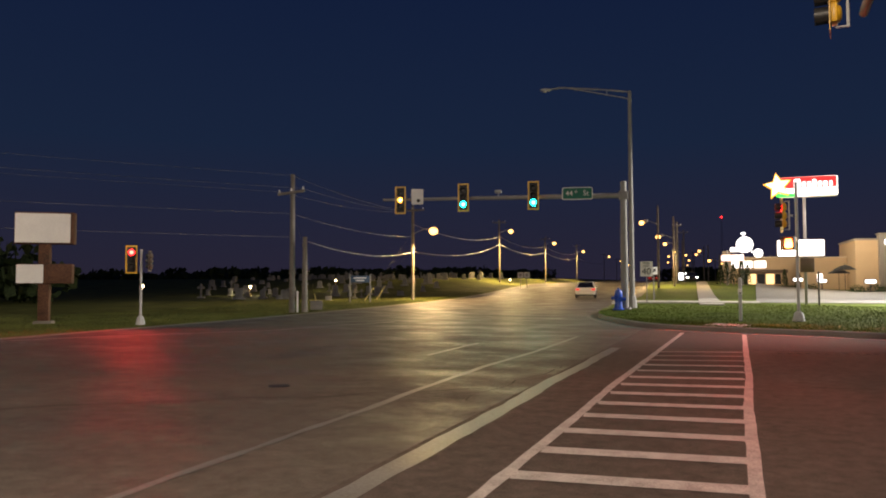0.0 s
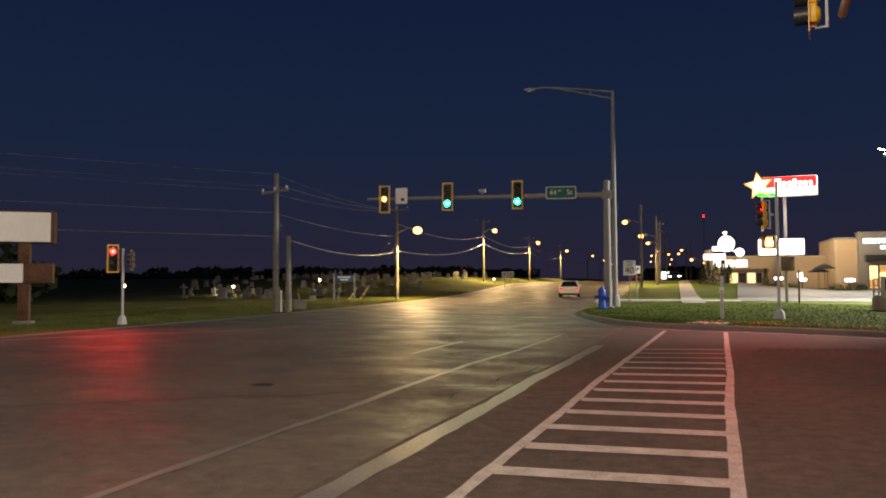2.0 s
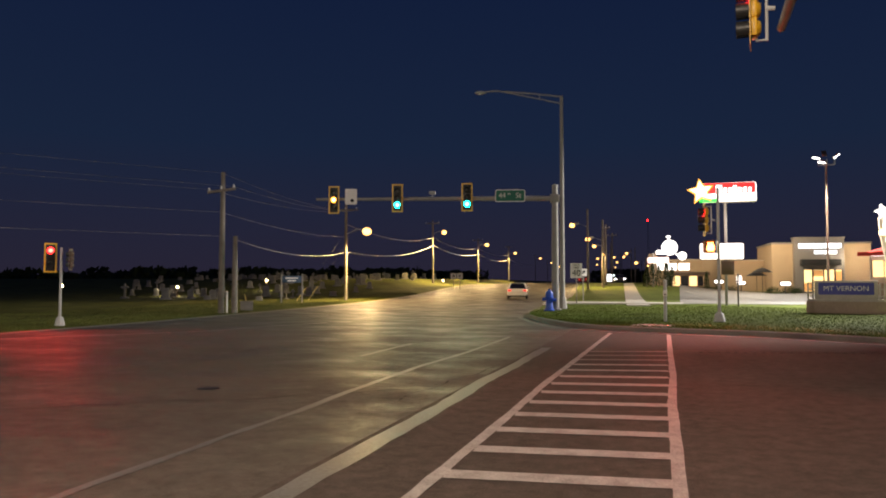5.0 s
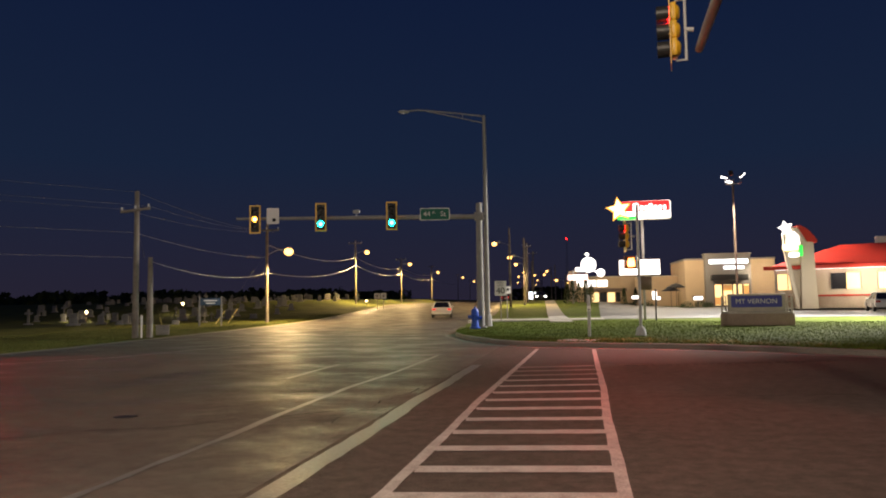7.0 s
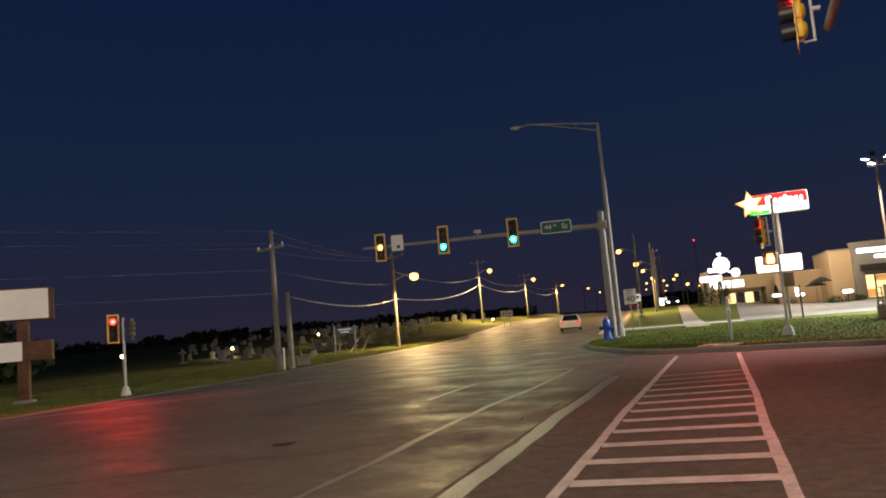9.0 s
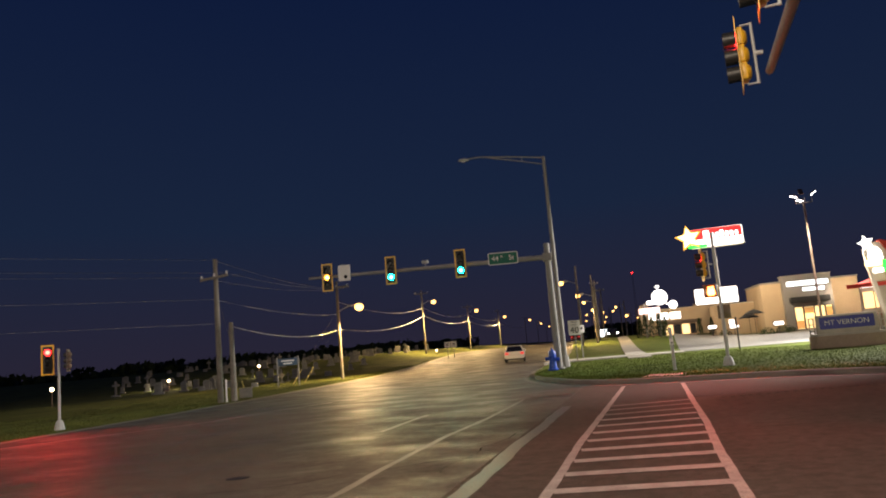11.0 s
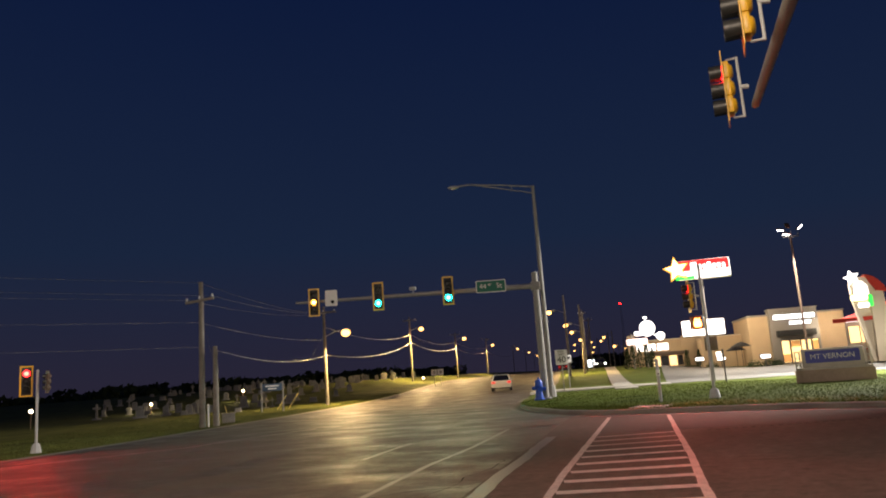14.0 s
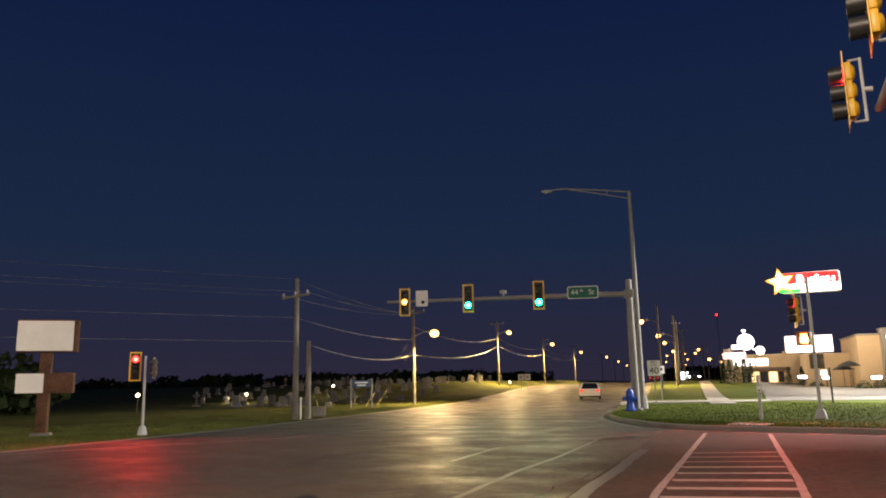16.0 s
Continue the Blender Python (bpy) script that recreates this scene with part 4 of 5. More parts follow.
# ---- restaurant pylon sign ----
py = thing("pylon_sign", (3.35, 46.1, 0.25), 0, "tall lit pylon sign with a yellow star and red panel", "pylon sign")
bm = bmesh.new()
box(bm, (0.2, 0.05, 3.1), (0.15, 0.15, 6.2), 0, 0.02)
part("pole", bm, M_GALV, py)
bm = bmesh.new()
box(bm, (0.4, 0, 6.62), (3.0, 0.4, 1.16), 0, 0.1)
part("cabinet", bm, M_WHITE, py)
bm = bmesh.new()
panel(bm, 2.86, 0.6, 0.12, 0.205, 0.215, (0.4, 6.86))
part("red_face", bm, E_SIGNRED, py, "glowing red upper sign face")
bm = bmesh.new()
panel(bm, 2.86, 0.44, 0.12, 0.205, 0.215, (0.4, 6.32))
part("lower_face", bm, E_SIGN, py, "glowing white lower sign face")
bm = bmesh.new()
xx = -0.15
for w, h in ((0.34, 0.5), (0.2, 0.3), (0.18, 0.3), (0.22, 0.44), (0.2, 0.3), (0.2, 0.3), (0.16, 0.3)):
    panel(bm, w, h, 0.07, 0.222, 0.236, (xx, 6.74 + (h - 0.3) * 0.3))
    xx += w * 0.5 + 0.17
part("bars", bm, E_SIGN, py, "row of glowing white bars")
bm = bmesh.new()
panel(bm, 1.1, 0.2, 0.06, 0.222, 0.232, (-0.7, 6.16))
part("green_band", bm, E_SIGNGREEN, py, "glowing green band")


def star(bm, r, q, d0, d1, c, tilt=8):
    prism(bm, [(c[0] + (r if k % 2 == 0 else q) * math.cos(radians(90 + tilt + 36 * k)), c[1] + (r if k % 2 == 0 else q) * math.sin(radians(90 + tilt + 36 * k))) for k in range(10)],
          d0, d1, UPRIGHT)


bm = bmesh.new()
star(bm, 0.80, 0.38, 0.05, 0.26, (-1.15, 6.7))
part("star_edge", bm, glow("star_rim", (1.0, 0.42, 0.05), 1.3), py, "orange-lit star rim")
bm = bmesh.new()
star(bm, 0.66, 0.31, 0.262, 0.275, (-1.15, 6.71))
part("star", bm, E_STAR, py, "glowing yellow star")
bm = bmesh.new()
box(bm, (-0.05, 0, 3.16), (2.45, 0.36, 0.98), 0, 0.05)
part("message_cabinet", bm, M_BROWN, py)
bm = bmesh.new()
panel(bm, 2.37, 0.9, 0.06, 0.185, 0.195, (-0.05, 3.16))
part("message_face", bm, E_SIGN, py, "blank glowing white message board")
bm = bmesh.new()
box(bm, (0.28, 0, 2.2), (0.72, 0.26, 0.8), 0, 0.03)
part("lower_box", bm, M_BROWN, py)
lamp("pylon_light", 3.2, 45.0, 5.2, 160, (1.0, 0.75, 0.65), 0.8)
bp = thing("slim_post", (4.05, 44.6, 0.25), 0, "slim black metal post on the lawn", "post")
bm = bmesh.new()
tube(bm, (0, 0, 0), (0, 0, 1.75), 0.05)
lathe(bm, [(0.06, 1.74), (0.06, 1.8), (0.01, 1.82)], n=10)
part("post", bm, M_DARK, bp)

# ---- monument sign ----
mo = thing("monument_sign", (7.5, 35.25, 0.2), -10, "low stone monument sign with a dark blue name panel", "monument sign")
bm = bmesh.new()
box(bm, (0, 0, 0.27), (3.05, 0.7, 0.62), 0, 0.02)
part("brick_base", bm, M_BRICK, mo)
bm = bmesh.new()
box(bm, (0, 0, 0.62), (2.95, 0.62, 0.1), 0, 0.015)
part("ledge", bm, M_CAST, mo)
for sx in (-1.36, 1.36):
    bm = bmesh.new()
    for dx in (-0.09, 0.09):
        box(bm, (sx + dx, 0, 1.02), (0.06, 0.3, 0.7), 0, 0.01)
    for zz in (0.8, 1.1, 1.36):
        box(bm, (sx, 0, zz), (0.24, 0.28, 0.05), 0, 0.01)
    part("end_frame", bm, M_CAST, mo)
bm = bmesh.new()
box(bm, (0, 0, 1.07), (2.4, 0.3, 0.8), 0, 0.03)
part("panel_frame", bm, M_CAST, mo)
bm = bmesh.new()
panel(bm, 2.1, 0.52, 0.05, 0.155, 0.175, (0, 1.12))
part("blue_panel", bm, M_PANEL, mo, "dark blue name panel")
lettering("lettering", "MT VERNON", 0.3, Matrix.Translation((0, -0.182, 1.12)) @ FACE, M_WHITE, mo)


# ---- shops behind the lot ----
LZ = 0.5


def house_box(name, bm_list, parent):
    for nm, c, s, mat, lab in bm_list:
        b = bmesh.new()
        box(b, c, s, 0, 0.03)
        part(nm, b, mat, parent, lab)


E_DIM = glow("dim_shop_interior", (1.0, 0.45, 0.15), 0.35)
sh = thing("coffee_shop", (17.8, 95.0, LZ - 0.1), 2, "tan flat-roofed shop with a grey entrance tower", "shop")
house_box("shop", [
    ("wall", (0, 6, 2.9), (10.6, 11, 5.8), M_TAN, ""), ("parapet", (0, 6, 5.88), (10.8, 11.2, 0.2), M_GREYWALL, ""),
    ("tower", (-0.4, 0.3, 3.2), (5.3, 1.6, 6.4), M_GREYWALL, "grey panelled entrance tower"),
    ("tower_cap", (-0.4, 0.3, 6.46), (5.5, 1.8, 0.14), M_GREYWALL, ""),
    ("canopy", (-0.4, -0.9, 3.55), (4.2, 1.2, 0.7), M_DARK, "dark entrance canopy")], sh)
for cx, w, lit in ((-1.65, 0.9, 1), (-0.55, 1.1, 1), (0.6, 1.1, 1), (1.6, 0.7, 1)):
    b = bmesh.new()
    panel(b, w, 2.5, 0.02, 0.512, 0.53, (cx, 1.45))
    pane = part("shopfront_pane", b, E_WINDOW, sh, "warmly lit glass shopfront")
    b = bmesh.new()
    for dx in (-w / 2, w / 2):
        box(b, (cx + dx, -0.56, 1.45), (0.07, 0.08, 2.6))
    part("window_frame", b, M_DARK, pane)
b = bmesh.new()
xx = -2.35
for w in (0.5, 0.42, 0.36, 0.4, 0.36, 0.44, 0.34, 0.4, 0.38, 0.4):
    panel(b, w, 0.52, 0.1, 0.52, 0.60, (xx, 5.5))
    xx += 0.45
part("sign_bars", b, E_BLUEWHITE, sh, "row of glowing white letter-sized bars")
b = bmesh.new()
for k in range(5):
    panel(b, 0.42, 0.36, 0.08, 0.52, 0.60, (-0.7 + k * 0.48, 4.75))
part("sign_bars", b, E_BLUEWHITE, sh, "row of glowing white bars")
# Faintly glowing sheets over the panes: dim interior light put into colour.
for cx, cz, w, h in ((-1.65, 0.7, 0.8, 0.9), (-0.55, 2.3, 1.0, 0.7), (0.6, 0.6, 1.0, 0.8), (1.6, 1.9, 0.6, 1.3)):
    b = bmesh.new()
    panel(b, w, h, 0.05, 0.535, 0.545, (cx, cz))
    part("interior_shape", b, E_DIM, sh, "dim glowing panel over the shop pane, standing in for the interior")
b = bmesh.new()
box(b, (5.36, 3.0, 2.4), (0.1, 2.2, 1.8))
part("side_window", b, E_WINDOW, sh)
st2 = thing("strip_mall", (3.3, 112.0, 1.0), 0, "long low tan shop building with dark windows", "shop")
house_box("mall", [
    ("wall", (1.0, 5, 1.9), (11.0, 10, 3.8), M_TAN, ""), ("raised_wall", (4.0, -0.1, 2.1), (3.6, 0.6, 4.3), M_TAN, ""),
    ("parapet", (1.0, 5, 3.88), (11.2, 10.2, 0.16), M_CREAM, ""), ("dark_band", (0.0, -0.2, 1.9), (6.2, 0.5, 0.5), M_BROWN, "dark awning band"),
    ("end_wall", (-4.7, 4, 2.4), (1.2, 9, 4.8), M_BRICK, "")], st2)
for k in range(5):
    b = bmesh.new()
    panel(b, 1.0, 1.4, 0.03, 0.01, 0.04, (-2.6 + k * 1.15, 0.85))
    part("window_pane", b, E_WINDOW if k in (1, 3) else M_GLASSDARK, st2)
for k in range(3):
    b = bmesh.new()
    panel(b, 1.5, 0.95, 0.08, 0.01, 0.05, (-3.9 + k * 1.75, 2.9))
    part("lit_panel", b, E_SIGN, st2, "bright white backlit panel")

mid = thing("shop_annex", (10.2, 101.0, 0.5), 0, "tan shop annex with a small lit window", "shop")
house_box("annex", [("wall", (0, 4, 1.95), (5.6, 8, 3.9), M_TAN, ""), ("parapet", (0, 4, 3.96), (5.8, 8.2, 0.12), M_CREAM, "")], mid)
b = bmesh.new()
panel(b, 0.6, 0.9, 0.03, 0.01, 0.05, (-0.9, 1.5))
part("window_pane", b, E_SIGN, mid, "small bright window")

ps = thing("shop_sign", (0.0, 100.0, 1.05), 0, "tall sign of overexposed glowing white shapes", "shop sign")
for sx in (-1.2, 0.6):
    b = bmesh.new()
    tube(b, (sx, 0.1, 0), (sx, 0.1, 4.4), 0.12)
    part("pole", b, M_GALV, ps)
b = bmesh.new()
box(b, (-0.6, 0, 3.45), (2.7, 0.4, 0.8), 0, 0.12)
lc = part("lower_cabinet", b, glow("pink_white_face", (1.0, 0.62, 0.55), 1.3), ps, "glowing pinkish cabinet")
b = bmesh.new()
for k in range(5):
    panel(b, 0.34, 0.56, 0.08, 0.21, 0.25, (-1.6 + k * 0.5, 3.45))
part("bars", b, E_SIGN, lc, "glowing white bars")
b = bmesh.new()
box(b, (-0.1, 0.06, 4.5), (1.5, 0.36, 0.55), 0, 0.15)
part("upper_cabinet", b, E_SIGN, ps, "glowing white cabinet")
b = bmesh.new()
lathe(b, [(0.95, -0.14), (1.0, 0.0), (0.95, 0.14)], (0.85, 0.0, 5.1), 24, "Y")
part("disc", b, E_SIGN, ps, "glowing white disc")
b = bmesh.new()
lathe(b, [(0.5, -0.14), (0.54, 0.0), (0.5, 0.14)], (2.42, 0.05, 4.0), 20, "Y")
tube(b, (1.6, 0.05, 4.2), (2.3, 0.05, 4.1), 0.08)
part("small_disc", b, E_SIGN, ps, "small glowing white disc")
b = bmesh.new()
ball(b, (0.7, 0, 6.5), 0.22, 2, (1.3, 1, 0.7))
tube(b, (0.75, 0, 5.9), (0.7, 0, 6.5), 0.06)
part("finial", b, E_SIGN, ps, "glowing finial")
lamp("shop_sign_light", 0.4, 98.2, 4.5, 250, WHITE, 1.2)
fs = thing("shop_sign", (-10.1, 159.7, ground_z(-10, 160) + 0.2), 0, "far low white glowing roadside sign", "shop sign")
b = bmesh.new()
box(b, (0, 0, 1.1), (2.5, 0.3, 1.5), 0, 0.08)
part("cabinet", b, E_BLUEWHITE, fs)
b = bmesh.new()
box(b, (0, 0, 0.2), (0.5, 0.25, 0.5))
part("base", b, M_STONE, fs)


def shrub(x, y, h, r):
    z = ground_z(x, y) + 0.2
    t = thing("conifer_shrub", (x, y, z), 0, "narrow dark green conifer shrub before the shop", "shrub", "conifer shrubs")
    bm = bmesh.new()
    tube(bm, (0, 0, 0), (0, 0, h * 0.8), 0.07, 0.02, 8)
    part("trunk", bm, M_WOOD, t)
    rr = random.Random(int(x * 10))
    bm = bmesh.new()
    for j in range(420):
        k = rr.random() ** 0.8
        q = r * (1 - k) ** 0.6 * rr.uniform(0.7, 1.05)
        a = rr.uniform(0, 6.28)
        p = Vector((q * math.cos(a), q * math.sin(a), 0.1 + k * h * 0.95))
        d = Vector((math.cos(a) * 0.5, math.sin(a) * 0.5, 1)).normalized() * rr.uniform(0.1, 0.22)
        w = Vector((-math.sin(a), math.cos(a), rr.uniform(-0.5, 0.5))) * 0.07
        bm.faces.new([bm.verts.new(p - w), bm.verts.new(p + w), bm.verts.new(p + d)])
    part("foliage", bm, M_LEAF, t)


for x, y, h, r in ((-2.0, 98.5, 2.6, 0.6), (-1.3, 98.2, 3.0, 0.65), (-0.5, 98.6, 2.7, 0.6), (0.4, 98.3, 3.0, 0.6), (1.1, 98.6, 2.6, 0.55), (7.1, 104.0, 2.4, 0.5), (5.6, 105, 2.3, 0.5)):
    shrub(x, y, h, r)
for x, y, zt in ((10.9, 91.4, 2.9), (10.5, 93.2, 2.5)):
    u = thing("patio_umbrella", (x, y, ground_z(x, y) + 0.3), 0, "open dark patio umbrella on a slim pole", "umbrella", "patio umbrellas")
    b = bmesh.new()
    tube(b, (0, 0, 0), (0, 0, zt + 0.1), 0.03)
    part("pole", b, M_DARK, u)
    b = bmesh.new()
    lathe(b, [(1.1, zt - 0.55), (1.12, zt - 0.5), (0.5, zt - 0.15), (0.02, zt)], n=8)
    part("canopy", b, M_DARK, u, flat=True)

# Restaurant with a red roof and a sign tower.
re_ = thing("restaurant", (25.06, 65.48, 0.5), -24, "cream restaurant with a red metal roof", "restaurant")
house_box("rest", [
    ("wall", (-1.6, 5, 1.75), (15.6, 9, 3.5), M_CREAM, ""), ("brick_skirt", (-1.6, 0.42, 0.5), (15.7, 0.2, 1.0), M_BRICK, ""),
    ("red_band", (-1.6, 0.36, 1.06), (15.7, 0.24, 0.14), M_REDROOF, ""), ("eave_light", (-1.6, 0.0, 3.36), (15.2, 0.2, 0.07), E_SIGN, "bright strip light under the eaves")], re_)
b = bmesh.new()
lo = [(-10.0, -0.6, 3.5), (6.6, -0.6, 3.5), (6.6, 10, 3.5), (-10.0, 10, 3.5)]
hi = [(-4.4, 3.2, 5.5), (6.0, 3.2, 5.5), (6.0, 6.0, 5.5), (-4.4, 6.0, 5.5)]
lv, hv = [b.verts.new(v) for v in lo], [b.verts.new(v) for v in hi]
b.faces.new(lv[::-1])
b.faces.new(hv)
for i in range(4):
    b.faces.new((lv[i], lv[(i + 1) % 4], hv[(i + 1) % 4], hv[i]))
part("roof", b, M_REDROOF, re_, "red hipped metal roof", flat=True)
b = bmesh.new()
box(b, (-1.7, -0.62, 3.50), (16.7, 0.14, 0.34), 0, 0.02)
part("fascia", b, M_REDROOF, re_)
b = bmesh.new()
box(b, (0.4, 4.8, 5.8), (4.4, 2.0, 0.7), 0, 0.05)
part("roof_unit", b, M_WHITE, re_)
for cx in (-8.3, -4.35, -3.25, -0.6, 2.0, 4.6):
    b = bmesh.new()
    panel(b, 1.06 if -5 < cx < -3 else 1.7, 1.35, 0.03, -0.48, -0.4, (cx, 2.28))
    pane = part("window_pane", b, M_GLASSDARK if cx == -4.35 else E_WINDOW, re_)
    b = bmesh.new()
    for dx in (-0.55, 0.55) if -5 < cx < -3 else (-0.88, 0, 0.88):
        box(b, (cx + dx, 0.36, 2.28), (0.06, 0.12, 1.41))
    part("window_frame", b, M_DARK, pane)
tw = thing("sign_tower", (18.0, 67.8, 0.45), -6, "white lit sign tower with a curved red roof", "sign tower")
b = bmesh.new()
prism(b, [(0.22, 0.0), (1.52, 0.0), (1.34, 5.75), (0.42, 5.75)], -0.5, 0.45, UPRIGHT)
part("pillar", b, M_CREAM, tw)
b = bmesh.new()
prism(b, [(-0.14, 0.0), (0.10, 0.0), (-0.62, 4.9), (-0.92, 4.9)], -0.30, 0.50, UPRIGHT)
part("leaning_post", b, M_CREAM, tw)
b = bmesh.new()
prism(b, [(0.0, 0.0), (0.22, 0.0), (0.42, 5.0), (-0.60, 5.0)], -0.5, -0.3, UPRIGHT)
part("inner_wall", b, M_CREAM, tw)
b = bmesh.new()
prism(b, [(-0.92, 4.85), (0.55, 4.95), (0.80, 5.75), (0.20, 6.95), (-0.45, 6.95), (-1.02, 6.5)], -0.45, 0.40, UPRIGHT)
part("tower_head", b, M_CREAM, tw)
b = bmesh.new()
prism(b, [(0.05, 7.12), (0.38, 7.10), (0.75, 6.92), (1.10, 6.60), (1.38, 6.22), (1.64, 5.78), (1.62, 5.60), (0.84, 5.72), (0.52, 6.36), (0.22, 6.98)], -0.6, 0.55, UPRIGHT)
part("curved_roof", b, M_REDROOF, tw, "curved red roof")
b = bmesh.new()
star(b, 0.62, 0.32, 0.45, 0.65, (-0.78, 6.95), 14)
part("star", b, E_SIGN, tw, "overexposed glowing star")
b = bmesh.new()
prism(b, [(-0.78, 5.6), (0.30, 5.5), (0.22, 6.2), (-0.1, 6.6), (-0.72, 6.4)], 0.41, 0.50, UPRIGHT)
part("sign_face", b, E_SIGN, tw, "glowing white sign face")
b = bmesh.new()
panel(b, 1.25, 0.5, 0.16, 0.53, 0.62, (-0.48, 5.25))
part("sign_panel", b, E_STAR, tw, "glowing yellow sign panel")
b = bmesh.new()
panel(b, 0.3, 0.95, 0.08, 0.53, 0.60, (0.32, 4.95))
part("sign_panel", b, E_SIGNGREEN, tw, "glowing green sign panel")
b = bmesh.new()
panel(b, 0.8, 0.42, 0.15, 0.53, 0.62, (-0.22, 4.62))
part("sign_panel", b, E_SIGN, tw, "glowing white sign panel")
# Fill lamp added without a fixture, to whiten the tower's pillars and inner wall.
lamp("tower_fill_light", 17.3, 65.2, 2.8, 110, WHITE, 0.6)
lamp("eave_light", 22.2, 64.4, 2.6, 620, (1.0, 0.9, 0.7), 0.5)

# Lot lamp with three heads, and the lot's light with added fill lamps.
ll = thing("lot_lamp", (14.35, 74.0, 0.29), 0, "tall parking lot lamp with four tilted floodlight heads", "lot lamp")
b = bmesh.new()
tube(b, (0, 0, 0.6), (0, 0, 12.1), 0.12, 0.09)
part("pole", b, M_BROWN, ll)
b = bmesh.new()
lathe(b, [(0.3, 0.0), (0.3, 0.7), (0.26, 0.75)], n=14)
part("base", b, M_CONC, ll)
b = bmesh.new()
for u, v in (((-0.62, 0.0), (0.72, 0.0)), ((0.0, -0.5), (0.0, 0.6))):
    tube(b, (*u, 12.05), (*v, 12.05), 0.05)
for x, y in ((-0.62, 0.0), (0.72, 0.0), (0.0, -0.5), (0.0, 0.6)):
    tube(b, (x, y, 12.02), (x, y, 12.5), 0.04)
part("bracket", b, M_GALV, ll)
for x, y, z, turn, tip in ((-0.66, 0.0, 12.72, 180, 16), (0.80, 0.0, 12.80, 0, 38), (-0.35, -0.5, 12.22, 215, 8), (0.0, 0.62, 13.1, 90, 50)):
    m = Matrix.Translation((x, y, z)) @ Matrix.Rotation(radians(turn), 4, "Z") @ Matrix.Rotation(radians(-tip), 4, "Y")
    b = bmesh.new()
    box(b, (0.1, 0, 0.05), (0.70, 0.42, 0.14), 0, 0.05)
    bmesh.ops.transform(b, matrix=m, verts=b.verts)
    hd = part("head", b, M_BROWN, ll)
    b = bmesh.new()
    box(b, (0.12, 0, -0.045), (0.56, 0.32, 0.05), 0, 0.02)
    bmesh.ops.transform(b, matrix=m, verts=b.verts)
    part("diffuser", b, E_LED, hd, "bright white lamp face")
lamp("lot_and_fill_light", 14.3, 71.4, 11.6, 16000, WHITE, 0.5, 140, (13, 70, 0))
# Unseen lamps without fixtures, added to brighten the lawn and shop fronts.
lamp("lot_and_fill_light", 17.9, 46.5, 11.0, 50000, WHITE, 0.5, 98, (10, 44, 0))
lamp("lot_and_fill_light", 9.0, 88.0, 8.5, 5000, (1.0, 0.80, 0.54), 0.5)
lamp("lot_and_fill_light", 1.0, 104.0, 8.5, 1500, (1.0, 0.80, 0.54), 0.5)

# Added lamp with no fixture, brightening the shop's tan wall.
lamp("shop_fill_light", 21.6, 92.4, 4.6, 700, (1.0, 0.82, 0.58), 0.3)
rt = thing("radio_mast", (-7.3, 400, 1.4), 0, "distant lattice radio mast with a red beacon", "radio mast")
b = bmesh.new()
for a in (0, 120, 240):
    tube(b, (1.0 * math.cos(radians(a)), 1.0 * math.sin(radians(a)), 0), (0.3 * math.cos(radians(a)), 0.3 * math.sin(radians(a)), 32.6), 0.06, 0.05, 6)
for k in range(16):
    for a in (0, 120, 240):
        r0, r1 = 1 - 0.7 * k / 16, 1 - 0.7 * (k + 1) / 16
        tube(b, (r0 * math.cos(radians(a)), r0 * math.sin(radians(a)), k * 2.03), (r1 * math.cos(radians(a + 120)), r1 * math.sin(radians(a + 120)), (k + 1) * 2.03), 0.03, None, 4)
part("lattice", b, M_GALV, rt)
b = bmesh.new()
ball(b, (0, 0, 32.9), 0.38)
part("beacon", b, E_RED, rt, "glowing red beacon")


